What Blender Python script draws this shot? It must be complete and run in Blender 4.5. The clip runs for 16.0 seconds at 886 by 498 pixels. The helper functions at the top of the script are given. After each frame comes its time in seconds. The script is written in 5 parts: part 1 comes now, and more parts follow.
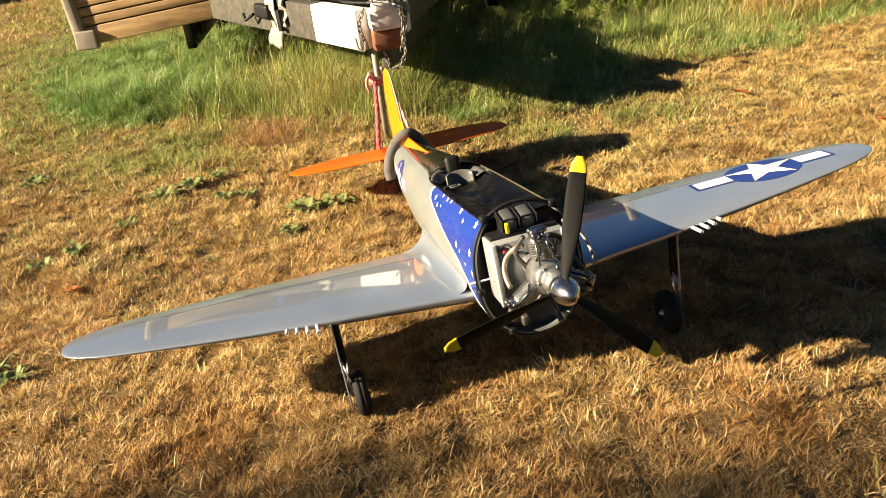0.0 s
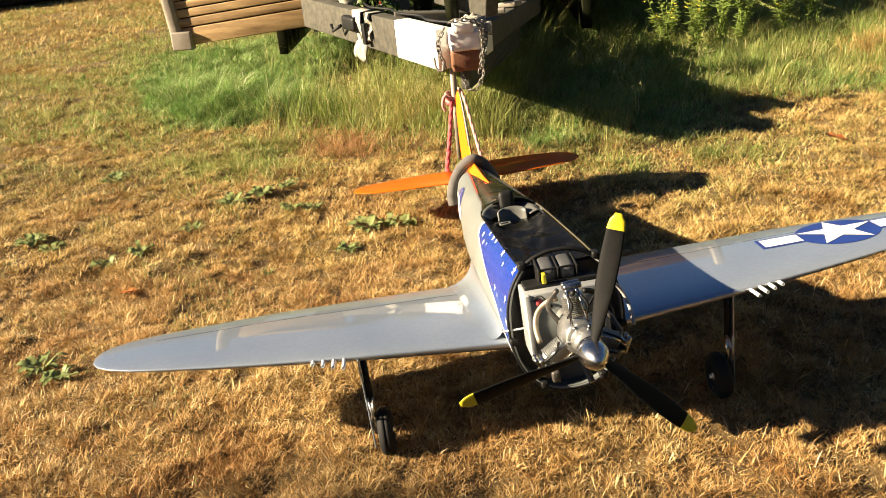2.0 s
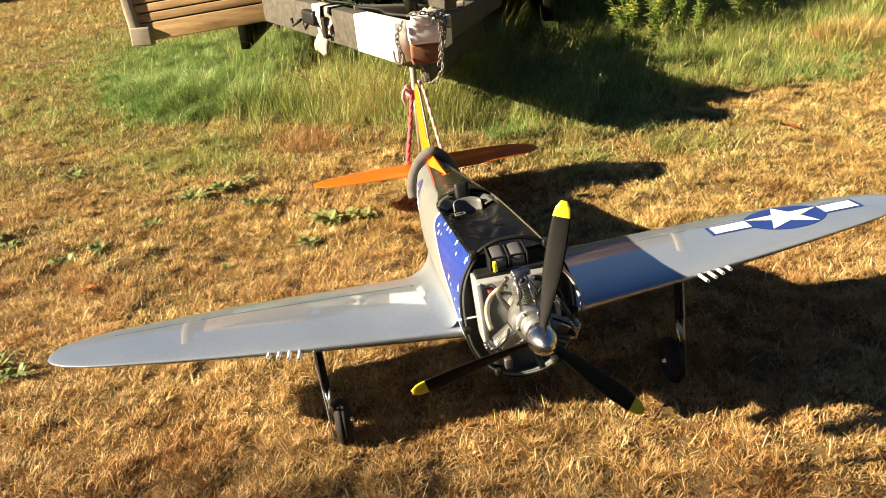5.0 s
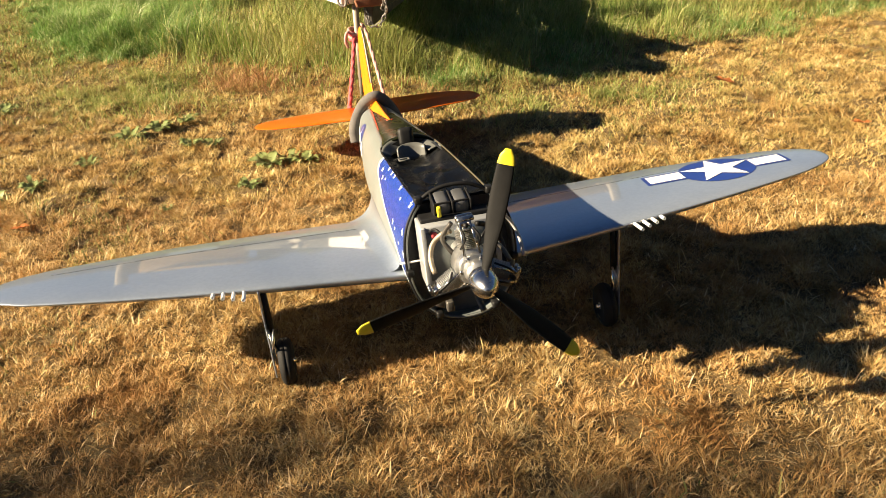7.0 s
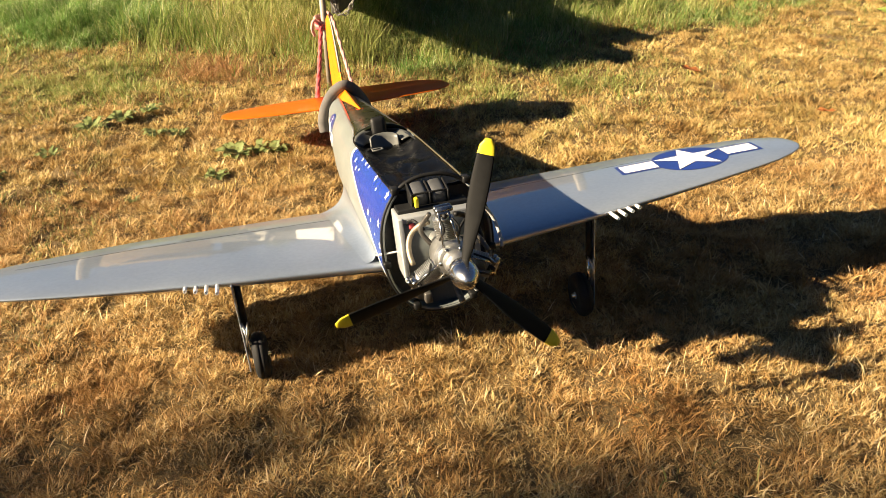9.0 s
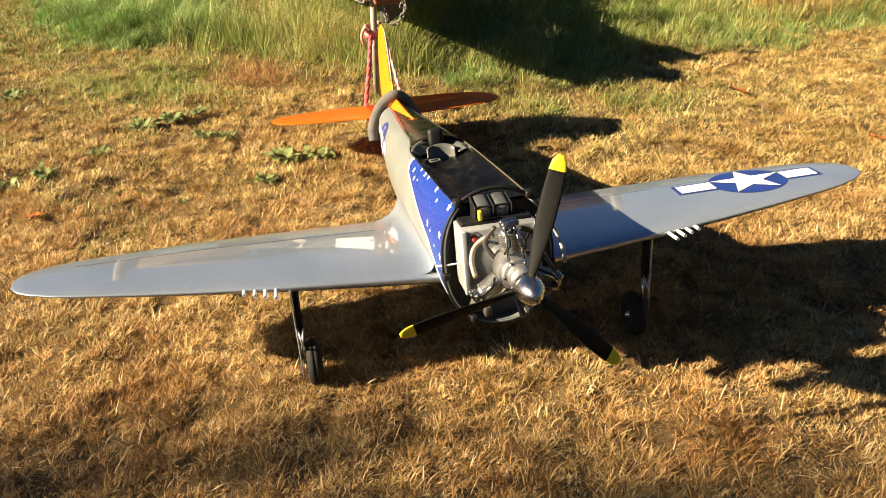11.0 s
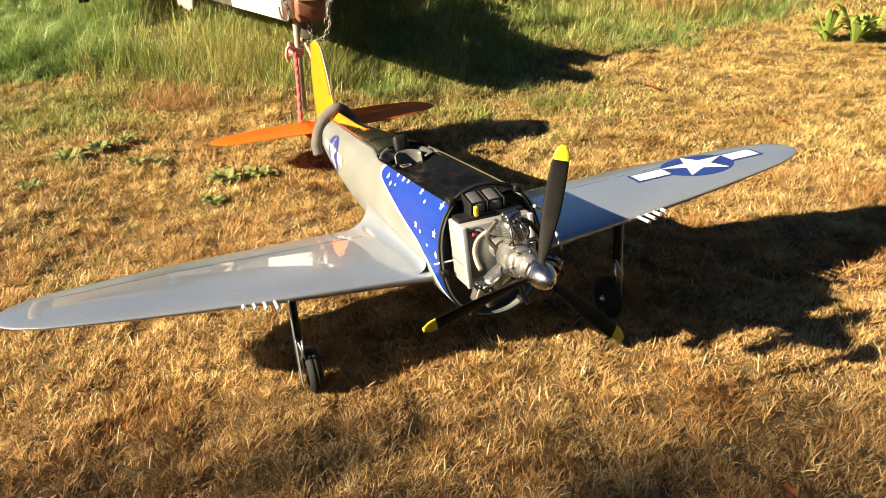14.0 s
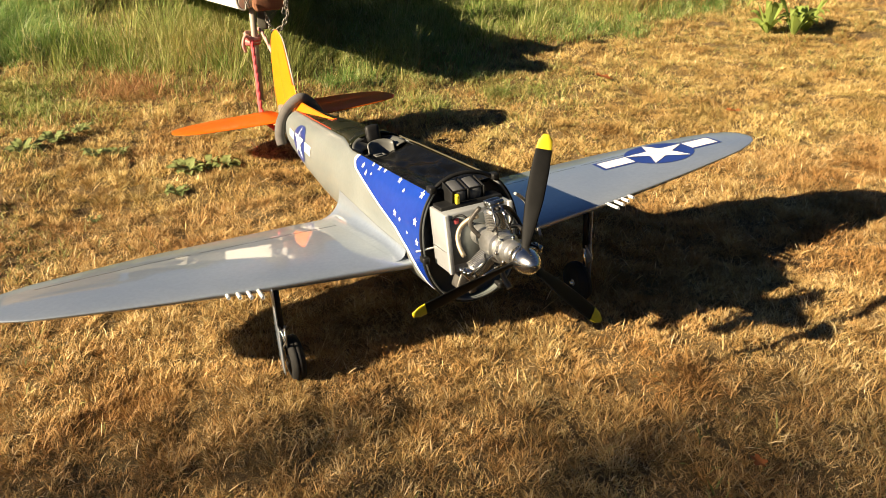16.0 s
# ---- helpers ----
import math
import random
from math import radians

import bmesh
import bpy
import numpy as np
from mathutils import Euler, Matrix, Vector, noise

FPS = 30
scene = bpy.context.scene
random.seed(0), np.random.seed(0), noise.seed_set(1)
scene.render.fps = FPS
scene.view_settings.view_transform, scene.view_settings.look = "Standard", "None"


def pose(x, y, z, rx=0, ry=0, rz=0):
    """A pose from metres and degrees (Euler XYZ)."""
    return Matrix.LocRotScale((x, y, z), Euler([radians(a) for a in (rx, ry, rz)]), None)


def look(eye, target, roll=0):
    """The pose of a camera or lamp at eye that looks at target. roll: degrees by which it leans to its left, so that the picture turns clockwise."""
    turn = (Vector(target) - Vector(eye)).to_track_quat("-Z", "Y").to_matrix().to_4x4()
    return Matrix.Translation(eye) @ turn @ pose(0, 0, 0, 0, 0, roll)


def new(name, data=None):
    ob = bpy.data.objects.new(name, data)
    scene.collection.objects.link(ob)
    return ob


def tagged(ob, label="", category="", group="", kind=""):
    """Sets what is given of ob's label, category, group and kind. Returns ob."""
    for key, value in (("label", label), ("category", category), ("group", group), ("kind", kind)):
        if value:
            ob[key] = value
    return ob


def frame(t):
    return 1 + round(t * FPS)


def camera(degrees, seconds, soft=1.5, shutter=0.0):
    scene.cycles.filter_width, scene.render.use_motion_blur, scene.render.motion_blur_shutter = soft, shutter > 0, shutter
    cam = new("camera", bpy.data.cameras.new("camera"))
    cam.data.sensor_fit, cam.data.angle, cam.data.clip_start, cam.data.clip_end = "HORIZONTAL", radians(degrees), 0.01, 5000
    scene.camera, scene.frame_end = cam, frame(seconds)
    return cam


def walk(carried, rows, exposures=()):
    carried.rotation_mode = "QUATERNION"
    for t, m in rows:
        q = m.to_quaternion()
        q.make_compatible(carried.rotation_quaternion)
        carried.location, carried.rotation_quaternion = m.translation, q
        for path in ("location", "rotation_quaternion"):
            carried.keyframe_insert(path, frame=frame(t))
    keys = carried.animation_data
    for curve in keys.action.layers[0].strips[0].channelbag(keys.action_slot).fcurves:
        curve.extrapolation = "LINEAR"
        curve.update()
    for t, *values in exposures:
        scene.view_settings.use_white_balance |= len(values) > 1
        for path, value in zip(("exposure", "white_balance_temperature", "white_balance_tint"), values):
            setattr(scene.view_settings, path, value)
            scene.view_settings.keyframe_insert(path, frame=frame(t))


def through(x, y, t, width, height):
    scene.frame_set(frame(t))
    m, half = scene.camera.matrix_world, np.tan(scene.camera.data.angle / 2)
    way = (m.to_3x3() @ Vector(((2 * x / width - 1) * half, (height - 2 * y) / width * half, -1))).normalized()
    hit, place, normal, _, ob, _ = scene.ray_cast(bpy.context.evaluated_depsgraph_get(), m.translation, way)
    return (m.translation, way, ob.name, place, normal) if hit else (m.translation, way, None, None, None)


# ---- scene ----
cam = camera(53.2, 16.0, soft=0.8)
PATH = [
    (0, (-0.019, -0.24, 1.361), (-0.022, 1.584, 0.541), -8.1),
    (0.5, (-0.021, -0.205, 1.376), (0.027, 1.654, 0.638), -8.5),
    (1, (-0.004, -0.145, 1.372), (-0.047, 1.719, 0.651), -9.1),
    (1.5, (0.084, -0.128, 1.378), (-0.115, 1.714, 0.623), -7.1),
    (2, (0.118, -0.129, 1.383), (-0.086, 1.703, 0.605), -6.0),
    (2.5, (0.111, -0.104, 1.401), (-0.057, 1.742, 0.65), -6.2),
    (3, (0.121, -0.11, 1.381), (-0.075, 1.725, 0.61), -6.7),
    (3.5, (0.155, -0.134, 1.387), (-0.032, 1.695, 0.601), -6.7),
    (3.7, (0.161, -0.131, 1.374), (-0.019, 1.695, 0.579), -6.8),
    (5.8, (0.164, -0.172, 1.387), (0.082, 1.664, 0.597), -4.3),
    (6, (0.166, -0.177, 1.398), (0.098, 1.676, 0.649), -3.8),
    (6.5, (0.144, -0.182, 1.387), (0.027, 1.644, 0.579), -3.8),
    (7, (0.145, -0.19, 1.393), (0.141, 1.588, 0.478), -3.3),
    (7.5, (0.153, -0.189, 1.382), (0.3, 1.543, 0.394), -2.9),
    (8, (0.132, -0.184, 1.371), (0.237, 1.569, 0.415), -5.1),
    (8.5, (0.117, -0.178, 1.381), (0.202, 1.59, 0.449), -5.0),
    (9, (0.11, -0.169, 1.388), (0.189, 1.595, 0.448), -2.5),
    (9.5, (0.094, -0.165, 1.391), (0.119, 1.603, 0.457), -1.3),
    (10, (0.072, -0.162, 1.396), (0.073, 1.611, 0.471), -1.4),
    (12.5, (-0.08, -0.167, 1.397), (0.012, 1.616, 0.496), -0.0),
    (13, (-0.105, -0.176, 1.404), (-0.019, 1.62, 0.529), 0.3),
    (13.5, (-0.131, -0.214, 1.395), (0.011, 1.583, 0.529), -0.7),
    (14, (-0.259, -0.22, 1.393), (0.028, 1.548, 0.503), -1.9),
    (14.5, (-0.306, -0.251, 1.406), (0.135, 1.478, 0.503), -0.7),
    (15, (-0.343, -0.25, 1.414), (0.125, 1.467, 0.501), -0.2),
    (15.5, (-0.372, -0.239, 1.415), (0.049, 1.487, 0.495), -0.7),
    (16, (-0.374, -0.246, 1.414), (0.046, 1.482, 0.5), -0.6),
]
walk(cam, [(t, look(eye, target, roll)) for t, eye, target, roll in PATH],
     exposures=[(0, 1.93), (1, 2.04), (3.5, 2.07), (6, 2.04), (8.0, 1.97), (9.0, 1.99), (10, 1.97), (12.5, 2.02), (13.5, 2.04), (14.3, 1.89), (15, 1.70), (16, 1.72)])

# ---- world and sun ----
TO_SUN = Vector((-1.055, -0.208, 0.5)).normalized()
world = bpy.data.worlds.new("world")
scene.world = world
world.use_nodes = True
wn = world.node_tree
sky = wn.nodes.new("ShaderNodeTexSky")
sky.sky_type = "NISHITA"
sky.sun_disc = False
sky.sun_elevation = math.asin(TO_SUN.z)
sky.sun_rotation = math.atan2(TO_SUN.x, TO_SUN.y)
sky.air_density, sky.dust_density, sky.ozone_density = 0.7, 0.0, 4.0
wn.links.new(sky.outputs[0], wn.nodes["Background"].inputs[0])
wn.nodes["Background"].inputs[1].default_value = 0.0195
sun = new("sun", bpy.data.lights.new("sun", "SUN"))
sun.data.energy, sun.data.angle, sun.data.color = 5.1, radians(0.55), (1.0, 0.812, 0.555)
sun.matrix_world = look((-8, -2, 8), Vector((-8, -2, 8)) - TO_SUN)


# ---- materials ----
def material(name):
    m = bpy.data.materials.new(name)
    m.use_nodes = True
    return m, m.node_tree, m.node_tree.nodes["Principled BSDF"]


def node(nt, kind, **props):
    n = nt.nodes.new(kind)
    for k, v in props.items():
        if k in n.inputs:
            n.inputs[k].default_value = v
    return n


def ramp(nt, source, stops):
    r = nt.nodes.new("ShaderNodeValToRGB")
    nt.links.new(source, r.inputs[0])
    els = r.color_ramp.elements
    while len(els) < len(stops):
        els.new(0.5)
    for e, (p, c) in zip(els, stops):
        e.position, e.color = p, (*c, 1) if len(c) == 3 else c
    return r


def noise_of(nt, scale, detail=4, rough=0.55, coord="Object", stretch=None):
    tc = nt.nodes.new("ShaderNodeTexCoord")
    n = nt.nodes.new("ShaderNodeTexNoise")
    n.inputs["Scale"].default_value, n.inputs["Detail"].default_value, n.inputs["Roughness"].default_value = scale, detail, rough
    if stretch:
        mp = nt.nodes.new("ShaderNodeMapping")
        mp.inputs["Scale"].default_value = stretch
        nt.links.new(tc.outputs[coord], mp.inputs[0])
        nt.links.new(mp.outputs[0], n.inputs["Vector"])
    else:
        nt.links.new(tc.outputs[coord], n.inputs["Vector"])
    return n.outputs["Fac"]


def mix(nt, fac, a, b, blend="MIX"):
    m = nt.nodes.new("ShaderNodeMix")
    m.data_type, m.blend_type = "RGBA", blend
    for sock, v in ((m.inputs[0], fac), (m.inputs[6], a), (m.inputs[7], b)):
        if hasattr(v, "node"):
            nt.links.new(v, sock)
        else:
            sock.default_value = v if isinstance(v, (int, float)) else (*v, 1)
    return m.outputs[2]


def bump(nt, bsdf, height, strength=0.2, distance=0.002):
    b = nt.nodes.new("ShaderNodeBump")
    b.inputs["Strength"].default_value, b.inputs["Distance"].default_value = strength, distance
    nt.links.new(height, b.inputs["Height"])
    nt.links.new(b.outputs[0], bsdf.inputs["Normal"])


def surface(name, c1, c2, scale=8.0, rough=0.5, metal=0.0, rough2=None, fine=120.0, relief=0.1, depth=0.001, coat=0.0, stretch=None, spread=(0.35, 0.65), spec=0.5):
    """A worn surface: two colours over two scales of noise, uneven gloss, fine relief."""
    m, nt, b = material(name)
    big = noise_of(nt, scale, 5, 0.6, stretch=stretch)
    small = noise_of(nt, fine, 3, 0.6, stretch=stretch)
    col = ramp(nt, big, [(spread[0], c1), (spread[1], c2)]).outputs[0]
    col = mix(nt, ramp(nt, small, [(0.3, (0, 0, 0)), (0.75, (0.35, 0.35, 0.35))]).outputs[0], col, [x * 0.75 for x in c1])
    nt.links.new(col, b.inputs["Base Color"])
    r2 = rough if rough2 is None else rough2
    rr = ramp(nt, big, [(0.3, (rough,) * 3), (0.7, (r2,) * 3)])
    nt.links.new(rr.outputs[0], b.inputs["Roughness"])
    b.inputs["Metallic"].default_value = metal
    b.inputs["Coat Weight"].default_value = coat
    b.inputs["Specular IOR Level"].default_value = spec
    b.inputs["Coat Roughness"].default_value = 0.03 if coat >= 1.0 else 0.1
    b.inputs["Coat IOR"].default_value = 1.7 if coat >= 1.0 else 1.5
    if relief:
        bump(nt, b, small, relief, depth)
    return m


def leaf_material(name, stops, patch=None, through=0.35, patch_scale=3.0, rough=0.6, patch2=None):
    """Thin leaves and blades: a colour for each one, changed by broad patches, with light coming through."""
    m, nt, b = material(name)
    g = nt.nodes.new("ShaderNodeNewGeometry")
    col = ramp(nt, g.outputs["Random Per Island"], stops).outputs[0]
    if patch:
        big = noise_of(nt, patch_scale, 4, 0.6)
        col = mix(nt, ramp(nt, big, [(0.42, (0, 0, 0)), (0.66, (0.8, 0.8, 0.8))]).outputs[0], col, patch, "MIX")
        if patch2:
            other = noise_of(nt, patch_scale * 1.7, 4, 0.65)
            col = mix(nt, ramp(nt, other, [(0.50, (0, 0, 0)), (0.72, (0.75, 0.75, 0.75))]).outputs[0], col, patch2, "MIX")
        clump = noise_of(nt, patch_scale * 2.7, 5, 0.65)
        col = mix(nt, 0.75, col, ramp(nt, clump, [(0.36, (0.48, 0.43, 0.33)), (0.52, (1, 1, 1))]).outputs[0], "MULTIPLY")
        fine = noise_of(nt, patch_scale * 7, 3, 0.6)
        col = mix(nt, 0.7, col, ramp(nt, fine, [(0.34, (0.56, 0.48, 0.38)), (0.60, (1, 1, 1))]).outputs[0], "MULTIPLY")
    nt.links.new(col, b.inputs["Base Color"])
    b.inputs["Roughness"].default_value = rough
    b.inputs["Specular IOR Level"].default_value = 0.25
    t = nt.nodes.new("ShaderNodeBsdfTranslucent")
    nt.links.new(col, t.inputs[0])
    s = nt.nodes.new("ShaderNodeMixShader")
    s.inputs[0].default_value = through
    nt.links.new(b.outputs[0], s.inputs[1])
    nt.links.new(t.outputs[0], s.inputs[2])
    nt.links.new(s.outputs[0], nt.nodes["Material Output"].inputs[0])
    return m


STRAW = leaf_material("straw", [(0.0, (0.31, 0.175, 0.058)), (0.15, (0.47, 0.302, 0.108)), (0.5, (0.655, 0.452, 0.178)), (0.8, (0.80, 0.62, 0.30)), (0.96, (0.86, 0.73, 0.44)), (1.0, (0.344, 0.344, 0.107))],
                      patch=(0.40, 0.205, 0.062), patch_scale=2.1, through=0.18)
YELLOWSTRAW = leaf_material("yellow_straw", [(0.0, (0.33, 0.21, 0.07)), (0.15, (0.48, 0.33, 0.118)), (0.5, (0.69, 0.505, 0.187)), (0.8, (0.82, 0.655, 0.30)), (0.95, (0.86, 0.75, 0.41)), (1.0, (0.328, 0.353, 0.107))],
                            patch=(0.39, 0.222, 0.07), patch_scale=2.1, through=0.18, patch2=(0.37, 0.305, 0.10))
PALESTRAW = leaf_material("pale_straw", [(0.0, (0.70, 0.48, 0.20)), (0.5, (0.82, 0.62, 0.32)), (1.0, (0.90, 0.76, 0.50))])
GREEN = leaf_material("green_grass", [(0.0, (0.12, 0.22, 0.04)), (0.4, (0.26, 0.38, 0.08)), (0.7, (0.48, 0.52, 0.17)), (0.88, (0.66, 0.62, 0.30)), (1.0, (0.82, 0.74, 0.47))],
                      patch=(0.46, 0.44, 0.15), patch_scale=1.3, patch2=(0.17, 0.30, 0.06))
OLIVEGRASS = leaf_material("low_olive_grass", [(0.0, (0.09, 0.115, 0.03)), (0.5, (0.24, 0.27, 0.08)), (0.85, (0.40, 0.38, 0.13)), (1.0, (0.58, 0.49, 0.23))], through=0.25)
FRESH = leaf_material("fresh_grass", [(0.0, (0.09, 0.20, 0.04)), (0.4, (0.23, 0.39, 0.085)), (0.75, (0.44, 0.58, 0.21)), (1.0, (0.80, 0.83, 0.56))], patch=(0.15, 0.31, 0.06), patch_scale=3.0)
STALK = leaf_material("brown_stalk", [(0.0, (0.20, 0.085, 0.035)), (0.5, (0.37, 0.19, 0.08)), (1.0, (0.58, 0.38, 0.18))])
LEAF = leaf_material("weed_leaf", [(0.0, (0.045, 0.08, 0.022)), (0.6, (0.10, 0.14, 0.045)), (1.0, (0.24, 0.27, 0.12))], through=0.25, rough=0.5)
# lighter copy of the weed leaf, with sunlight put into its green
LITLEAF = leaf_material("lit_weed_leaf", [(0.0, (0.14, 0.22, 0.045)), (0.6, (0.30, 0.38, 0.09)), (1.0, (0.46, 0.48, 0.16))], through=0.4)
WEED = leaf_material("pale_weed_leaf", [(0.0, (0.07, 0.10, 0.03)), (0.5, (0.19, 0.23, 0.08)), (1.0, (0.44, 0.46, 0.25))], through=0.2, rough=0.45)
REDFLOWER = leaf_material("red_petal", [(0.0, (0.5, 0.04, 0.02)), (1.0, (0.65, 0.09, 0.04))])
FLOWER = leaf_material("yellow_petal", [(0.0, (0.75, 0.60, 0.05)), (1.0, (0.85, 0.72, 0.12))])
DEADLEAF = leaf_material("dead_leaf", [(0.0, (0.42, 0.13, 0.04)), (1.0, (0.5, 0.17, 0.05))], through=0.2)

SOIL, nt, b = material("thatch")
big, fine = noise_of(nt, 1.7, 5, 0.6), noise_of(nt, 60, 5, 0.7)
col = ramp(nt, big, [(0.3, (0.11, 0.066, 0.025)), (0.55, (0.19, 0.128, 0.047)), (0.72, (0.13, 0.102, 0.035))]).outputs[0]
col = mix(nt, 0.8, col, ramp(nt, fine, [(0.3, (0.35, 0.3, 0.25)), (0.7, (1, 1, 1))]).outputs[0], "MULTIPLY")
nt.links.new(col, b.inputs["Base Color"])
b.inputs["Roughness"].default_value = 0.95
bump(nt, b, fine, 0.8, 0.01)

ALU = surface("aluminium_paint", (0.345, 0.405, 0.49), (0.395, 0.455, 0.54), 4, 0.30, 0.55, 0.38, 90, 0.015, coat=1.0)
BODYPAINT = surface("satin_silver_paint", (0.205, 0.225, 0.22), (0.245, 0.265, 0.257), 5, 0.38, 0.25, 0.46, 90, 0.02, coat=0.25)
DECKBLACK = surface("gloss_black_deck", (0.003, 0.003, 0.003), (0.005, 0.005, 0.004), 6, 0.2, 0, 0.34, 16, 0.3, 0.004, spec=0.05)
# olive with the sun's glint on the right deck rail put into its colour
LIT_RIM = surface("sunlit_olive_edge", (0.045, 0.040, 0.022), (0.08, 0.07, 0.04), 14, 0.4, 0, 0.5)
OLIVE = surface("dark_olive_paint", (0.007, 0.008, 0.004), (0.017, 0.019, 0.009), 9, 0.22, 0, 0.34, 80, 0.05, spec=0.1)
BLUE = surface("blue_paint", (0.007, 0.032, 0.25), (0.010, 0.042, 0.30), 6, 0.18, 0, 0.26, 60, 0.02, coat=0.25, spec=0.35)
NAVY = surface("insignia_blue", (0.012, 0.03, 0.17), (0.016, 0.04, 0.21), 9, 0.3, 0, 0.4, 60, 0.02)
WHITE = surface("white_paint", (0.80, 0.80, 0.78), (0.70, 0.70, 0.68), 14, 0.35, 0, 0.5, 90, 0.05)
ORANGE = surface("orange_paint", (0.76, 0.178, 0.008), (0.70, 0.15, 0.007), 7, 0.3, 0, 0.4, 60, 0.03, spec=0.25)
nt, b = ORANGE.node_tree, ORANGE.node_tree.nodes["Principled BSDF"]
glow = nt.nodes.new("ShaderNodeBsdfTranslucent")
glow.inputs[0].default_value = (0.88, 0.12, 0.012, 1)
film = nt.nodes.new("ShaderNodeMixShader")
film.inputs[0].default_value = 0.3
nt.links.new(b.outputs[0], film.inputs[1])
nt.links.new(glow.outputs[0], film.inputs[2])
nt.links.new(film.outputs[0], nt.nodes["Material Output"].inputs[0])
YELLOW_FIN = surface("orange_yellow_paint", (0.80, 0.225, 0.008), (0.74, 0.19, 0.006), 7, 0.3, 0, 0.4, 60, 0.03, spec=0.3)
RED_TRIM = surface("red_trim", (0.55, 0.05, 0.015), (0.48, 0.04, 0.012), 9, 0.3)
BLACK = surface("black_plastic", (0.006, 0.006, 0.006), (0.013, 0.013, 0.013), 14, 0.45, 0, 0.6, 110, 0.1, spec=0.25)
RUBBER = surface("tyre_rubber", (0.010, 0.010, 0.010), (0.020, 0.019, 0.018), 22, 0.7, 0, 0.85, 150, 0.3, spec=0.3)
INSIDE = surface("primer_grey_green", (0.11, 0.125, 0.125), (0.16, 0.175, 0.17), 10, 0.5, 0, 0.6)
BOXGREY = surface("grey_firewall_paint", (0.25, 0.262, 0.272), (0.31, 0.322, 0.332), 10, 0.4, 0.1, 0.45, 80, 0.05)
PLATE = surface("dull_grey_plate", (0.085, 0.088, 0.082), (0.125, 0.127, 0.118), 12, 0.45)
RUST2 = surface("stained_metal", (0.06, 0.055, 0.05), (0.16, 0.15, 0.135), 30, 0.4, 0.6, 0.55, 120, 0.2)
PLATE2 = surface("pale_grey_edge", (0.36, 0.38, 0.385), (0.44, 0.455, 0.46), 12, 0.45)
SPINNER = surface("brushed_spinner", (0.50, 0.50, 0.50), (0.60, 0.60, 0.595), 30, 0.2, 1.0, 0.3, 140, 0.04)
STEEL = surface("cast_aluminium", (0.40, 0.40, 0.39), (0.60, 0.60, 0.585), 30, 0.28, 0.85, 0.42, 160, 0.2)
BARREL = surface("bright_gun_tube", (0.72, 0.72, 0.71), (0.80, 0.80, 0.79), 20, 0.3, 0.2, 0.4)
DARKSTEEL = surface("oily_bright_steel", (0.30, 0.30, 0.30), (0.48, 0.48, 0.47), 26, 0.16, 1.0, 0.32, 120, 0.08)
CHROME = surface("polished_chrome", (0.85, 0.85, 0.86), (0.80, 0.80, 0.81), 8, 0.07, 1.0, 0.12, 90, 0.01)
BRASS = surface("exhaust_hose", (0.24, 0.20, 0.14), (0.38, 0.32, 0.24), 20, 0.35, 0.4, 0.5)
PALEHOSE = surface("milky_hose", (0.34, 0.34, 0.33), (0.44, 0.44, 0.42), 20, 0.15, 0, 0.25, spec=0.6)
CELL = surface("battery_wrap", (0.055, 0.057, 0.06), (0.085, 0.087, 0.09), 20, 0.45)
HOOD = surface("matt_black_paint", (0.005, 0.005, 0.005), (0.009, 0.009, 0.009), 12, 0.5, 0, 0.65, spec=0.15)
YELLOW = surface("yellow_plastic", (0.75, 0.62, 0.03), (0.68, 0.55, 0.02), 20, 0.4)
REDROPE = surface("red_rope", (0.50, 0.05, 0.06), (0.62, 0.12, 0.12), 40, 0.8, 0, 0.9, 300, 0.6)
PINKROPE = surface("faded_pink_rope", (0.46, 0.20, 0.18), (0.56, 0.34, 0.30), 40, 0.8, 0, 0.9, 300, 0.6)
FOAM = surface("grey_foam", (0.085, 0.078, 0.075), (0.13, 0.12, 0.11), 26, 0.85, 0, 0.95, 160, 0.4)
PLANK = surface("varnished_plank", (0.20, 0.115, 0.045), (0.46, 0.30, 0.13), 4, 0.55, 0, 0.7, 40, 0.5, stretch=(0.6, 5, 5))
OLDWOOD = surface("weathered_timber", (0.036, 0.034, 0.025), (0.095, 0.087, 0.065), 4, 0.8, 0, 0.9, 45, 0.7, stretch=(0.6, 6, 6))
WHITEWOOD = surface("white_painted_timber", (0.78, 0.77, 0.74), (0.70, 0.69, 0.65), 7, 0.5, 0, 0.7, 60, 0.3)
RUST = surface("rusty_steel", (0.17, 0.07, 0.035), (0.26, 0.13, 0.07), 20, 0.7, 0.3, 0.85, 120, 0.5)
GALV = surface("dull_chain_steel", (0.14, 0.13, 0.115), (0.25, 0.235, 0.21), 40, 0.5, 0.6, 0.65)
HEDGE = surface("dark_hedge_leaves", (0.012, 0.022, 0.007), (0.05, 0.075, 0.024), 5, 0.7, 0, 0.85, 40, 0.8, 0.03, spec=0.2)
SHEET = surface("blue_grey_sheet", (0.10, 0.112, 0.13), (0.13, 0.142, 0.16), 4, 0.6, 0, 0.7, spec=0.2)
CORNER = surface("pale_corner_metal", (0.22, 0.185, 0.145), (0.33, 0.285, 0.23), 8, 0.5, 0.1, 0.65, 60, 0.3)
CLOTH = surface("grubby_white_cloth", (0.40, 0.375, 0.32), (0.27, 0.25, 0.205), 14, 0.9, 0, 0.95)
VANWHITE = surface("white_van_paint", (0.78, 0.80, 0.77), (0.72, 0.74, 0.71), 2, 0.25, 0, 0.3, 60, 0.02, coat=0.5)
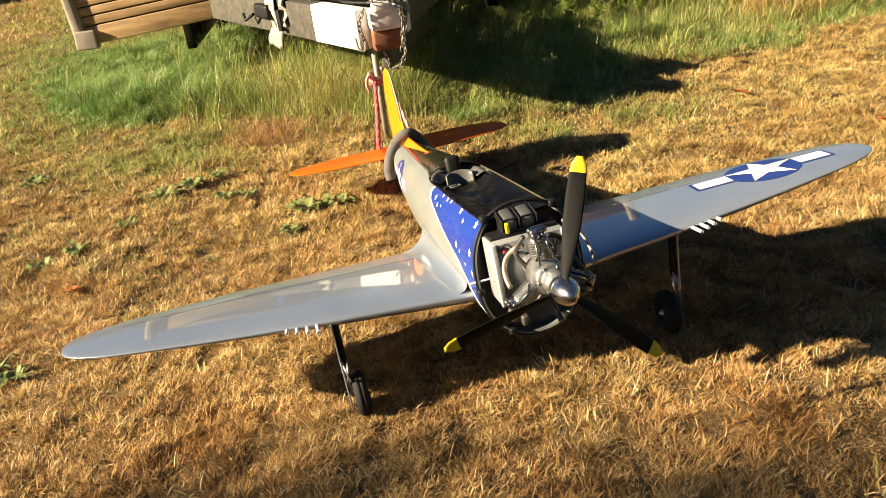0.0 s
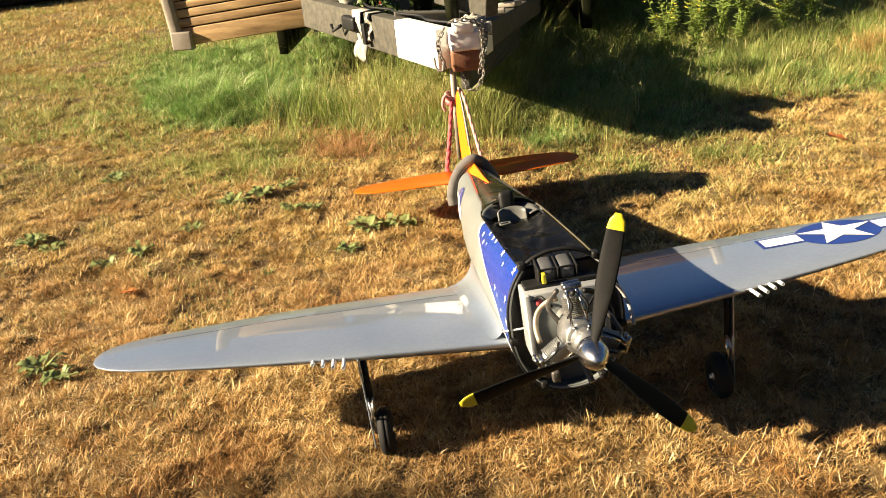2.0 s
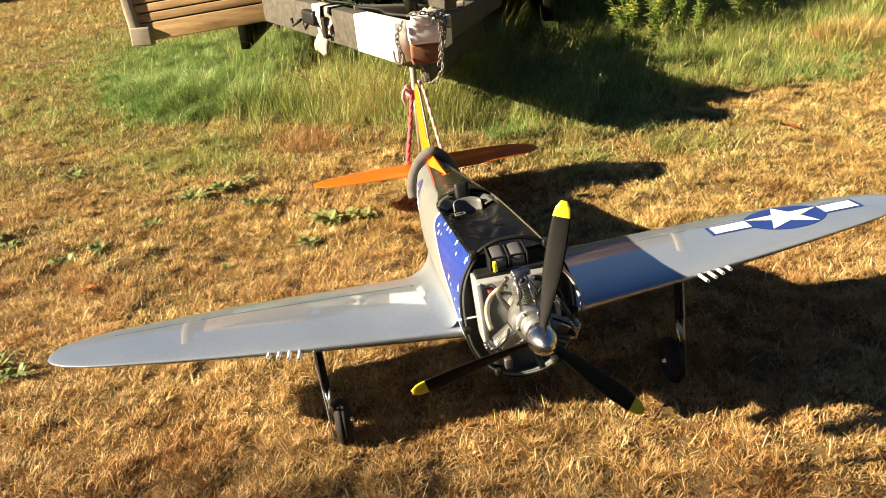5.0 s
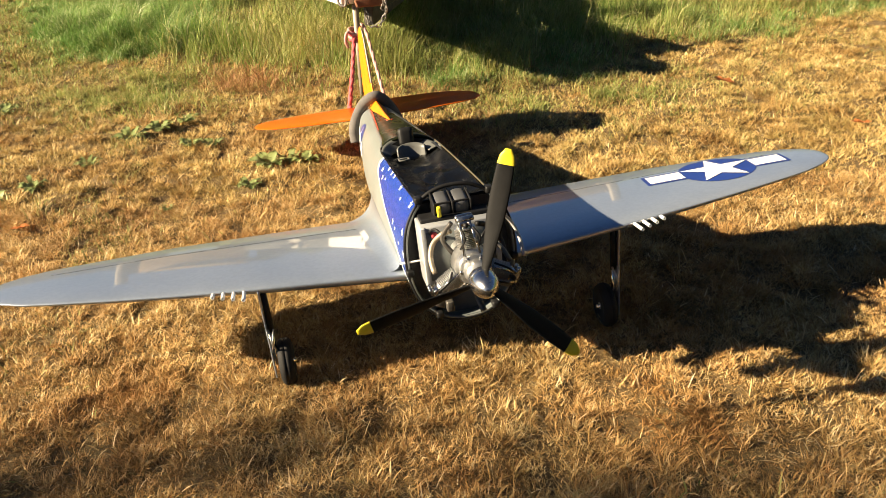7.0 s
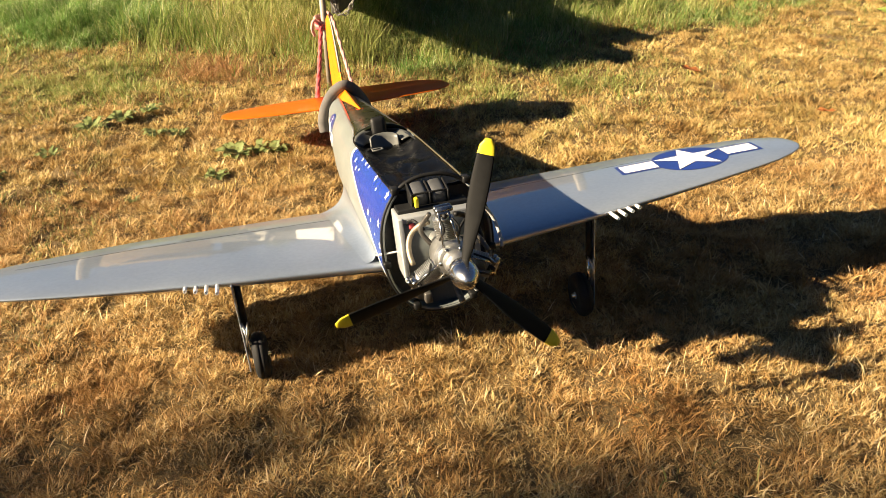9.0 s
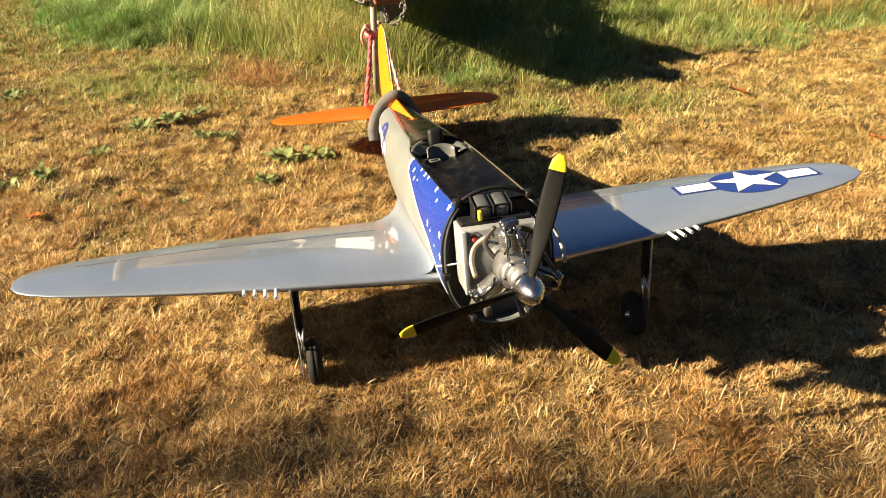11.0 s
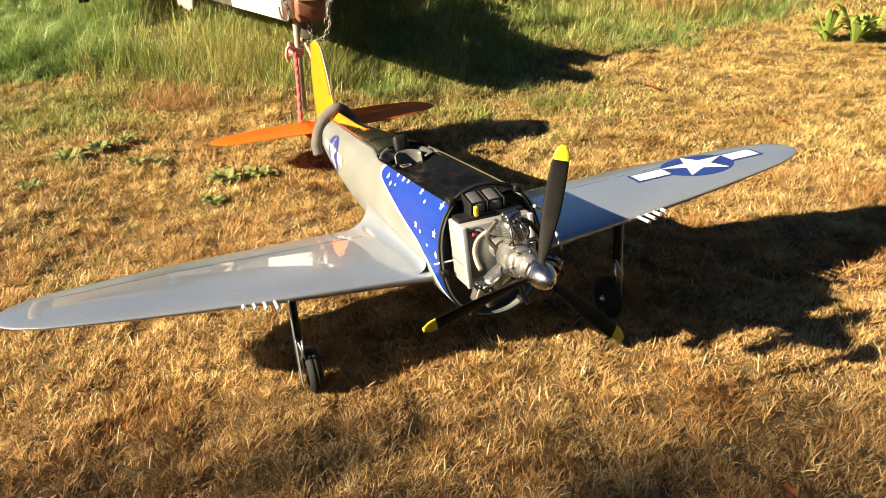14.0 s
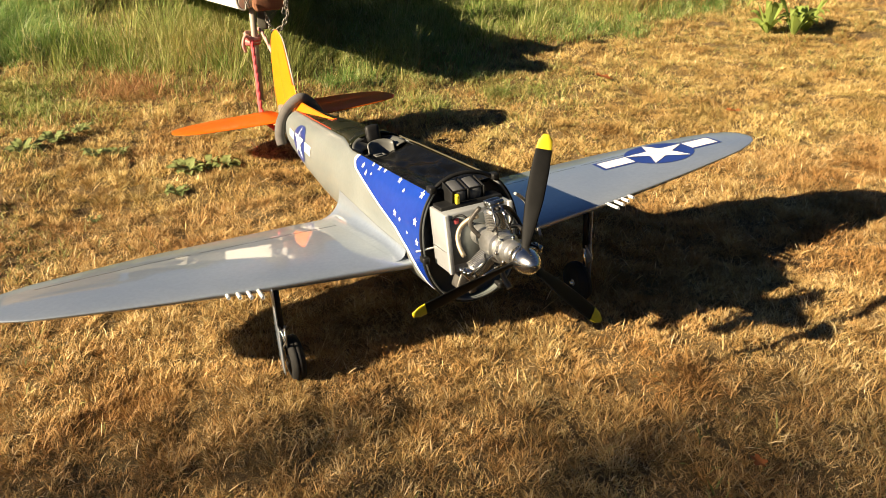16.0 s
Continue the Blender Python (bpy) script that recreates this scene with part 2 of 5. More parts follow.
SILL = surface("light_grey_plastic", (0.30, 0.31, 0.31), (0.36, 0.37, 0.37), 6, 0.5)
BUMPER = surface("grey_plastic", (0.13, 0.14, 0.15), (0.18, 0.19, 0.20), 6, 0.5)


# ---- shaping ----
def bm_new():
    return bmesh.new()


def part(name, bm, mat, parent=None, label="", smooth=True, matrix=None):
    me = bpy.data.meshes.new(name)
    bmesh.ops.recalc_face_normals(bm, faces=bm.faces)
    bm.to_mesh(me)
    bm.free()
    me.materials.append(mat)
    if smooth:
        me.shade_smooth()
    ob = new(name, me)
    if parent:
        ob.parent = parent
    if matrix is not None:
        ob.matrix_local = matrix
    if label:
        tagged(ob, label)
    return ob


def thing(name, m, label, category, group="", kind=""):
    e = new(name)
    e.matrix_world = m
    return tagged(e, label, category, group, kind)


def angled(ob, degrees=35):
    """Smooth shading with sharp edges kept."""
    ob.data.shade_smooth()
    ob.data.set_sharp_from_angle(angle=radians(degrees))
    return ob


def block(bm, size, m=None, bevel=0.004, segments=2):
    """A box with rounded edges, centred."""
    r = bmesh.ops.create_cube(bm, size=1.0, matrix=Matrix.Diagonal((*size, 1)))
    es = list({e for v in r["verts"] for e in v.link_edges})
    vs = r["verts"]
    if bevel:
        g = bmesh.ops.bevel(bm, geom=es, offset=bevel, segments=segments, affect="EDGES", profile=0.6)
        vs = list({v for f in g["faces"] for v in f.verts} | {v for v in vs if v.is_valid})
    if m is not None:
        bmesh.ops.transform(bm, matrix=m, verts=vs)
    return vs


def tube(bm, pts, radius, n=10, cap=True):
    """A round tube along points; radius one number or one for each point."""
    pts = [Vector(p) for p in pts]
    rs = radius if isinstance(radius, (list, tuple)) else [radius] * len(pts)
    rings, up = [], None
    for i, p in enumerate(pts):
        d = (pts[min(i + 1, len(pts) - 1)] - pts[max(i - 1, 0)]).normalized()
        if up is None:
            up = d.orthogonal().normalized()
        up = (up - d * up.dot(d)).normalized()
        side = d.cross(up)
        rings.append([bm.verts.new(p + rs[i] * (math.cos(a) * up + math.sin(a) * side)) for a in [2 * math.pi * k / n for k in range(n)]])
    for a, c in zip(rings, rings[1:]):
        for k in range(n):
            bm.faces.new((a[k], a[(k + 1) % n], c[(k + 1) % n], c[k]))
    if cap:
        bm.faces.new(rings[0][::-1])
        bm.faces.new(rings[-1])


def lathe(bm, profile, m=None, n=24):
    """Radius and height pairs turned round z."""
    m = m or Matrix()
    rings = [[bm.verts.new(m @ Vector((r * math.cos(2 * math.pi * k / n), r * math.sin(2 * math.pi * k / n), z))) for k in range(n)] for r, z in profile]
    for a, c in zip(rings, rings[1:]):
        for k in range(n):
            bm.faces.new((a[k], a[(k + 1) % n], c[(k + 1) % n], c[k]))
    bm.faces.new(rings[0][::-1])
    bm.faces.new(rings[-1])


def torus(bm, R, r, m, n=24, k=10):
    rings = [[bm.verts.new(m @ Vector(((R + r * math.cos(b)) * math.cos(a), (R + r * math.cos(b)) * math.sin(a), r * math.sin(b)))) for b in [2 * math.pi * j / k for j in range(k)]] for a in [2 * math.pi * i / n for i in range(n)]]
    for i in range(n):
        for j in range(k):
            bm.faces.new((rings[i][j], rings[(i + 1) % n][j], rings[(i + 1) % n][(j + 1) % k], rings[i][(j + 1) % k]))


def grid(bm, rows, close=False):
    """Faces over rows of points."""
    vs = [[bm.verts.new(p) for p in r] for r in rows]
    for a, c in zip(vs, vs[1:]):
        for k in range(len(a) if close else len(a) - 1):
            bm.faces.new((a[k], a[(k + 1) % len(a)], c[(k + 1) % len(a)], c[k]))
    return vs


def curve_points(pts, n=24):
    """A smooth line through points."""
    pts = [Vector(p) for p in pts]
    pts = [2 * pts[0] - pts[1]] + pts + [2 * pts[-1] - pts[-2]]
    out = []
    for i in range(1, len(pts) - 2):
        for k in range(n):
            u = k / n
            a, p, q, c = pts[i - 1:i + 3]
            out.append(0.5 * (2 * p + (q - a) * u + (2 * a - 5 * p + 4 * q - c) * u * u + (3 * p - a - 3 * q + c) * u ** 3))
    return out + [pts[-2]]


def table(x, xs, ys):
    return float(np.interp(x, xs, ys))


# ---- ground ----
def rise(x, y):
    """Height of the uneven lawn: long swells, rounded tussocks with creases between them, small lumps."""
    wx, wy = x + 0.03 * noise.noise((x * 6, y * 6, 11.0)), y + 0.03 * noise.noise((x * 6, y * 6, 17.0))
    return (0.012 * noise.noise((x * 1.3, y * 1.3, 0.0)) + 0.036 * (abs(noise.noise((wx * 3.6, wy * 3.6, 3.0))) - 0.22)
            + 0.026 * (abs(noise.noise((wx * 8.5, wy * 8.5, 7.0))) - 0.22))


bm = bm_new()
xs = [-300, -60, -30, -20, -14] + [-10 + 0.25 * i for i in range(28)] + [-3 + 0.04 * i for i in range(151)] + [3.04 + 0.25 * i for i in range(20)] + [20, 60, 300]
ys = [-300, -60, -20, -6] + [-1 + 0.15 * i for i in range(9)] + [0.35 + 0.04 * i for i in range(117)] + [5.04 + 0.25 * i for i in range(36)] + [20, 40, 100, 300]
grid(bm, [[(x, y, rise(x, y) if -10 < x < 8 and -1 < y < 14 else 0.0) for x in xs] for y in ys])
ground = tagged(part("ground", bm, SOIL), "dry uneven lawn soil with straw thatch", "lawn", kind="structure")


def smooth01(x, a, b):
    u = np.clip((x - a) / (b - a), 0, 1)
    return u * u * (3 - 2 * u)


def wavy(x, y, s, seed):
    """Cheap smooth noise for scattering, about -1 to 1."""
    r = np.random.default_rng(seed)
    v = 0
    for i in range(5):
        a, p = r.uniform(0, 2 * np.pi), r.uniform(0, 6.28)
        k = s * (0.6 + 0.5 * i)
        v = v + np.sin(k * (x * np.cos(a) + y * np.sin(a)) + p) / (1 + 0.4 * i)
    return v / 2.4


def cell_random(ix, iy, k):
    v = np.sin(ix * 127.1 + iy * 311.7 + k * 74.7) * 43758.5453
    return v - np.floor(v)


def blades(name, xy, length, lean, width, mat, label, seed, bend=0.5, wind=(0.0, 0.0), tuft=0.0, straight=False):
    """Many grass blades as one mesh: each a bent, tapering strip. tuft: the size of the clumps that they spread from."""
    rng = np.random.default_rng(seed)
    n = len(xy)
    az = rng.uniform(0, 2 * np.pi, n)
    d = np.stack([np.cos(az) + wind[0], np.sin(az) + wind[1]], 1)
    ln = length * rng.uniform(0.55, 1.35, n)
    if tuft:
        ix, iy = np.floor(xy[:, 0] / tuft), np.floor(xy[:, 1] / tuft)
        c = np.stack([(ix + cell_random(ix, iy, 1)) * tuft, (iy + cell_random(ix, iy, 2)) * tuft], 1)
        away = (xy - c) / tuft
        flow = 2 * np.pi * cell_random(np.floor(xy[:, 0] / (3.1 * tuft)), np.floor(xy[:, 1] / (3.1 * tuft)), 3)
        d = d + away * 0.55 + 0.12 * np.stack([np.cos(flow), np.sin(flow)], 1)
        xy = c + (xy - c) * 0.8
        mound = np.array([noise.noise((x * 7.5, y * 7.5, 21.0)) for x, y in xy])
        ln = ln * (0.55 + 0.8 * cell_random(ix, iy, 4)) * np.clip(1.0 + 0.8 * mound, 0.55, 1.5)
        ln = np.minimum(ln, 1.7 * length)
    d /= np.linalg.norm(d, axis=1)[:, None] + 1e-6
    az = np.arctan2(d[:, 1], d[:, 0])
    le = np.clip(lean * rng.uniform(0.5, 1.5, n), 0.02, 1.45)
    w = width * rng.uniform(0.6, 1.4, n)
    tw = az + rng.uniform(0.6, 2.5, n)
    side = np.stack([np.cos(tw), np.sin(tw), 0 * tw], 1) * w[:, None] / 2
    z0 = np.array([rise(x, y) for x, y in xy]) - 0.004
    base = np.concatenate([xy, z0[:, None]], 1)
    le2 = np.clip(le + bend * rng.uniform(0.2, 1.4, n), 0, 1.75)
    def step(a, l):
        return np.concatenate([d * (np.sin(a) * l)[:, None], (np.cos(a) * l)[:, None]], 1)
    mid = base + step(le, ln * 0.55)
    tip = mid + step(le2, ln * 0.5)
    tip[:, 2] = np.maximum(tip[:, 2], z0 + 0.006)
    if straight:
        v = np.stack([base - side, base + side, tip], 1).reshape(-1, 3)
        idx = (np.arange(n) * 3)[:, None] + np.array([0, 1, 2])
    else:
        v = np.stack([base - side, base + side, mid - side * 0.8, mid + side * 0.8, tip], 1).reshape(-1, 3)
        idx = (np.arange(n) * 5)[:, None] + np.array([0, 1, 3, 0, 3, 2, 2, 3, 4])
    me = bpy.data.meshes.new(name)
    me.vertices.add(len(v))
    me.vertices.foreach_set("co", v.astype(np.float32).ravel())
    me.loops.add(idx.size)
    me.loops.foreach_set("vertex_index", idx.astype(np.int32).ravel())
    me.polygons.add(idx.size // 3)
    me.polygons.foreach_set("loop_start", np.arange(0, idx.size, 3, dtype=np.int32))
    me.update(calc_edges=True)
    me.materials.append(mat)
    return tagged(new(name, me), label, "grass", kind="stuff")


def greenness(x, y):
    """How far the tall green strip by the trailer reaches: 0 on the cut dry lawn, 1 in the long grass."""
    front = np.interp(x, [-4.4, -3.3, -2.36, -1.80, -0.7, -0.2, 0.1, 0.55, 1.07, 1.65, 2.6, 4.5], [8.5, 7.3, 5.85, 5.25, 4.55, 4.35, 4.30, 4.25, 4.40, 4.9, 5.35, 6.1])
    return smooth01(y + 0.28 * wavy(x, y, 5.0, 41) + 0.1 * wavy(x, y, 13, 43), front - 0.3, front + 0.75) * (1 - smooth01(-x, 3.6, 4.8))


def scatter(n, x0, x1, y0, y1, seed, slope=0.62, keep=None):
    """Points in the fan that the lawn shows: wider with distance."""
    r = np.random.default_rng(seed)
    x, y = r.uniform(x0, x1, n), r.uniform(y0, y1, n)
    ok = (x > -(0.25 + slope) - (slope + 0.05) * y) & (x < np.minimum(0.5 + (slope + 0.33) * y, 5.6))
    x, y = x[ok], y[ok]
    if keep is not None:
        k = r.uniform(0, 1, len(x)) < keep(x, y)
        x, y = x[k], y[k]
    return np.stack([x, y], 1)


def spill(x, y):
    """The low green growth that runs out of the lush grass on to the lawn."""
    return np.exp(-(((x + 1.60) / 0.50) ** 2 + ((y - 4.66 + 0.35 * (x + 1.60)) / 0.36) ** 2)) * smooth01(wavy(x, y, 6, 33) + 0.4 * wavy(x, y, 15, 37), -0.7, 0.3)


def mixed(x, y):
    """Where short green growth takes over from the straw on the open lawn."""
    side = smooth01(-x, 0.8, 1.4) * smooth01(y, 3.9, 4.6) * smooth01(wavy(x, y, 5, 23), -0.8, 0.2) * (1 - 0.75 * smooth01(y, 8.6, 9.6))
    spots = smooth01(-x, 0.3, 1.0) * smooth01(y, 1.6, 2.6) * smooth01(wavy(x, y, 7, 29), 0.35, 0.8)
    edge = smooth01(x, -0.1, 0.5) * smooth01(y, 3.45, 4.2) * smooth01(wavy(x, y, 6, 25), -0.7, 0.3) * (1 - 0.6 * smooth01(x, 1.6, 2.4))
    return np.clip(side + 0.7 * spots + 0.85 * edge + 0.8 * spill(x, y), 0, 1)


def dry(x, y):
    return (1 - 0.85 * greenness(x, y)) * (1 - 0.6 * mixed(x, y)) * (0.82 + 0.18 * wavy(x, y, 7.0, 9))


DRY = "short dry straw-gold mown grass"
near = scatter(900000, -2.3, 3.0, 0.85, 3.0, 1, slope=0.5, keep=dry)
blades("dry_grass", near, 0.026, 0.90, 0.0033, STRAW, DRY, 2, 0.35, tuft=0.05, straight=True)
curled = scatter(180000, -2.3, 3.0, 0.85, 3.0, 17, slope=0.5, keep=dry)
blades("dry_grass", curled, 0.037, 0.85, 0.0030, STRAW, DRY, 18, 0.9, tuft=0.07)
far = scatter(1000000, -3.7, 5.0, 3.0, 5.4, 3, slope=0.5, keep=dry)
blades("dry_grass", far, 0.031, 0.88, 0.0046, YELLOWSTRAW, DRY, 4, 0.4, tuft=0.06, straight=True)
beyond = scatter(500000, -6.0, 5.6, 5.4, 9.0, 15, slope=0.55, keep=dry)
blades("dry_grass", beyond, 0.045, 0.85, 0.0085, YELLOWSTRAW, DRY, 16, 0.5, tuft=0.09, straight=True)
distant = scatter(220000, -11.0, 1.0, 9.0, 17.0, 25, slope=0.6, keep=dry)
blades("dry_grass", distant, 0.065, 0.85, 0.015, YELLOWSTRAW, DRY, 26, 0.5, tuft=0.14, straight=True)
r_ = np.random.default_rng(19)
wide = np.stack([r_.uniform(-7.0, 7.5, 220000), r_.uniform(-5.0, 9.0, 220000)], 1)
fan = (wide[:, 1] > 0.85) & (wide[:, 0] > -0.75 - 0.55 * wide[:, 1]) & (wide[:, 0] < np.minimum(0.5 + 0.83 * wide[:, 1], 5.6))
blades("dry_grass", wide[~fan], 0.055, 0.9, 0.013, STRAW, "short dry straw-gold grass round the open lawn", 20, 0.4, tuft=0.10, straight=True)
loose = scatter(16000, -2.6, 2.6, 0.85, 4.4, 11)
blades("loose_straw", loose, 0.045, 1.2, 0.0028, PALESTRAW, "pale cut straws lying on the lawn", 12, 0.3)


def lushness(x, y):
    """The bright green patch under and before the trailer box."""
    edge = np.interp(x, [-4.2, -3.2, -2.4, -1.8, -1.3], [8.0, 6.7, 5.75, 5.25, 5.5])
    return (smooth01(y + 0.22 * wavy(x, y, 4.0, 77) + 0.08 * wavy(x, y, 11, 79), edge - 0.15, edge + 0.4) * smooth01(-x + 0.2 * wavy(x, y, 5, 73), 1.15, 1.7)
            * (1 - smooth01(-x + 0.2 * wavy(x, y, 6, 81), 3.0, 3.9)))


lush = scatter(230000, -4.2, -1.0, 4.8, 8.6, 71, keep=lushness)
lh = 0.19 * (0.35 + 0.65 * smooth01(lushness(lush[:, 0], lush[:, 1]), 0.4, 1.0)) * (1 - 0.5 * smooth01(-lush[:, 0], 2.5, 3.3)) * (1 - 0.45 * smooth01(lush[:, 1], 6.1, 6.6)) * (1 + 0.35 * wavy(lush[:, 0], lush[:, 1], 6, 75))
blades("lush_grass", lush, lh, 0.6, 0.0036, FRESH, "lush bright green grass under the trailer box", 72, 1.0, wind=(0.5, -0.2), tuft=0.12)
green = scatter(330000, -4.8, 5.6, 4.1, 9.6, 5, keep=lambda x, y: greenness(x, y) * (0.75 + 0.25 * wavy(x, y, 5, 3)) * (1 - 0.7 * smooth01(-x, 1.0, 1.6)) * (1 - 0.85 * smooth01(y, 5.4, 5.8) * smooth01(-x, 0.55, 0.8)))
gx, gy = green[:, 0], green[:, 1]
hgt = 0.06 + 0.32 * smooth01(greenness(gx, gy), 0.3, 1.0) * (1 - 0.7 * smooth01(gx, -0.2, 0.18)) * (1 - 0.5 * smooth01(-gx, 1.5, 2.6)) * np.clip(1 + 0.55 * wavy(gx, gy, 4, 8) + 0.3 * wavy(gx, gy, 11, 18), 0.3, 1.7)
hgt = hgt * (1 - 0.7 * smooth01(gy, 5.45, 6.0) * smooth01(-gx, 0.4, 0.8) * (1 - smooth01(-gx, 1.9, 2.3)))
under = (gx > -0.19 - 0.69 * (gy - 4.4)) & (gx < -0.12 + 0.19 * (gy - 4.4)) & (gy > 4.62)
hgt = np.where(under, 0.33, hgt)
blades("long_green_grass", green, hgt, 0.42, 0.0034, GREEN, "long green grass with seed heads under the trailer", 6, 1.0, wind=(0.3, -0.25), tuft=0.10)
stalks = scatter(9000, -1.75, -0.30, 4.5, 5.45, 61, keep=lambda x, y: smooth01(greenness(x, y), 0.35, 0.9) * smooth01(wavy(x, y, 4.2, 63), -0.3, 0.6))
blades("seed_stalks", stalks, 0.21, 0.5, 0.0022, PALESTRAW, "pale dry seed stalks standing in the long grass", 62, 0.9, wind=(0.5, -0.1), tuft=0.13)
strip = scatter(120000, 0.1, 4.7, 4.2, 7.4, 65, keep=lambda x, y: smooth01(greenness(x, y), 0.08, 0.5) * smooth01(wavy(x, y, 5.0, 67), -0.6, 0.3))
blades("green_grass_tuft", strip, 0.085, 0.65, 0.0028, FRESH, "ragged green tufts along the lawn edge", 66, 0.8, tuft=0.11)
pale = np.random.default_rng(51).normal((2.66, 6.0), (0.17, 0.13), (2100, 2))
blades("pale_grass_clump", pale, 0.20, 0.6, 0.0035, YELLOWSTRAW, "tall pale yellow grass clump at the lawn edge", 52, 0.8)
low = scatter(500000, -6.6, 4.2, 0.9, 9.5, 7, slope=0.52, keep=lambda x, y: 0.14 * smooth01(wavy(x, y, 4.5, 21), 0.2, 1.0) + 0.7 * mixed(x, y))
blades("green_grass_tuft", low, 0.044, 0.75, 0.0040, OLIVEGRASS, "sparse green tufts in the dry lawn", 8, 0.6, tuft=0.07)
runout = scatter(60000, -3.0, -0.4, 3.7, 5.6, 91, keep=spill)
blades("green_grass_tuft", runout, 0.062, 0.7, 0.0036, GREEN, "low green growth at the foot of the lush grass", 92, 0.8, tuft=0.09)
thin = scatter(260000, -8.0, -1.7, 4.6, 14.5, 93, keep=lambda x, y: smooth01(-x, 1.8, 2.5) * smooth01(y, 4.7, 5.6) * (1 - 0.4 * smooth01(y, 8.0, 9.0)) * (0.22 + 0.70 * smooth01(wavy(x, y, 3.2, 95), -0.4, 0.5)))
blades("green_grass_tuft", thin, 0.055, 0.7, 0.0052, GREEN, "thin green growth mixed into the dry lawn", 94, 0.8, tuft=0.11)
foot = scatter(40000, 0.1, 2.0, 3.6, 4.9, 97, keep=lambda x, y: np.exp(-(((x - 0.85) / 0.45) ** 2 + ((y - 4.15) / 0.30) ** 2)) * smooth01(wavy(x, y, 7, 99), -0.6, 0.4))
blades("green_grass_tuft", foot, 0.055, 0.7, 0.0036, GREEN, "short green growth at the edge of the long grass", 98, 0.8, tuft=0.08)
brown = scatter(14000, -1.2, 0.9, 4.2, 5.2, 13, keep=lambda x, y: np.exp(-((y - np.interp(x, [-1.2, -0.3, 0.9], [4.85, 4.45, 4.55]) - 0.08 * wavy(x, y, 3, 5)) / 0.26) ** 2) * smooth01(wavy(x, y, 5, 31) + 0.6 * wavy(x, y, 14, 35), -0.3, 1.0))
blades("dry_brown_stalks", brown, 0.10, 0.8, 0.0028, STALK, "reddish brown dead stalks at the edge of long grass", 14, 0.8, tuft=0.12)

# ---- model airplane ----
PLANE = Matrix.Translation((0.2197, 1.4246, 0.4757)) @ pose(0, 0, 0, 0, 0, 9.71) @ pose(0, 0, 0, 0, -2.46, 0) @ pose(0, 0, 0, -8.72, 0, 0)
plane = thing("model_airplane", PLANE, "silver and blue radio-controlled fighter plane with orange tail on grass", "model airplane")
CX = -0.008


def fuse(y):
    """Centre height, half width and half height of the body."""
    ks = [0.33, 0.45, 0.65, 0.85, 1.05, 1.3, 1.6, 1.9, 2.16, 2.34]
    return (table(y, ks, [-0.043, -0.043, -0.037, -0.026, -0.02, -0.02, -0.017, -0.006, 0.008, 0.02]),
            table(y, ks, [0.137, 0.139, 0.139, 0.137, 0.134, 0.126, 0.108, 0.084, 0.055, 0.016]),
            table(y, ks, [0.174, 0.176, 0.171, 0.161, 0.15, 0.136, 0.115, 0.09, 0.06, 0.028]))


def skin(y, th, off=0.0):
    """A point of the body's skin; th in degrees from the top, positive to the port side seen from the nose."""
    zc, ax, az = fuse(y)
    s, c = math.sin(radians(th)), math.cos(radians(th))
    e = 2 / 2.25
    cx = CX + table(y, [0.33, 0.6, 0.86, 1.2], [0.024, 0.015, 0.006, 0.0])
    return Vector((cx - (ax + off) * math.copysign(abs(s) ** e, s), y, zc + (az + off) * math.copysign(abs(c) ** e, c) * (1.0 if c > 0 else table(y, [0.33, 0.9], [1.0, 1.07]))))


def lip(y):
    return table(y, [0.33, 0.5, 0.95, 1.1, 1.7, 2.2], [38, 38.5, 38.5, 27, 18, 15])


YS = [0.332 + 0.03 * i for i in range(68)]
bm = bm_new()
grid(bm, [[skin(y, lip(y) + (360 - 2 * lip(y)) * k / 56) for k in range(57)] for y in YS])
fuselage = part("fuselage", bm, BODYPAINT, plane, "silver-grey painted fuselage")
sol = fuselage.modifiers.new("wall", "SOLIDIFY")
sol.thickness, sol.offset = 0.006, -1
bm = bm_new()
def sag(y, k):
    """The soft cover between the two rails: it sinks a little and has slack folds."""
    a, b_ = skin(y, lip(y)), skin(y, -lip(y))
    p = a.lerp(b_, k)
    w = math.sin(math.pi * k)
    p.z += -(0.014 + 0.012 * max(0.0, y - 0.62) / 0.25) * w + w * (0.016 * max(0.0, 1 - (y - 0.345) / 0.06) + 0.010 * noise.noise((k * 3.1, y * 9.0, 4.0)) + 0.007 * noise.noise((k * 7, y * 22, 9.0)))
    return p


grid(bm, [[sag(y, k / 20) for k in range(21)] for y in [0.345 + 0.0195 * i for i in range(30)]])
nose_deck = part("nose_deck", bm, DECKBLACK, plane, "gloss black slack cover over the open front deck")
sol = nose_deck.modifiers.new("wall", "SOLIDIFY")
sol.thickness, sol.offset = 0.005, -1
bm = bm_new()
grid(bm, [[skin(y, lip(y) * (1 - k / 8), 0.0005) for k in range(17)] for y in [0.995 + 0.03 * i for i in range(40)]])
deck = part("top_deck", bm, OLIVE, plane, "dark olive anti-glare deck")
sol = deck.modifiers.new("wall", "SOLIDIFY")
sol.thickness, sol.offset = 0.005, -1


def patch_rows(edge, t0, t1, off, n=40, m=24, y0=0.333):
    return [[skin(y0 + (edge(t0 + (t1 - t0) * i / n) - y0) * k / m, t0 + (t1 - t0) * i / n, off) for k in range(m + 1)] for i in range(n + 1)]


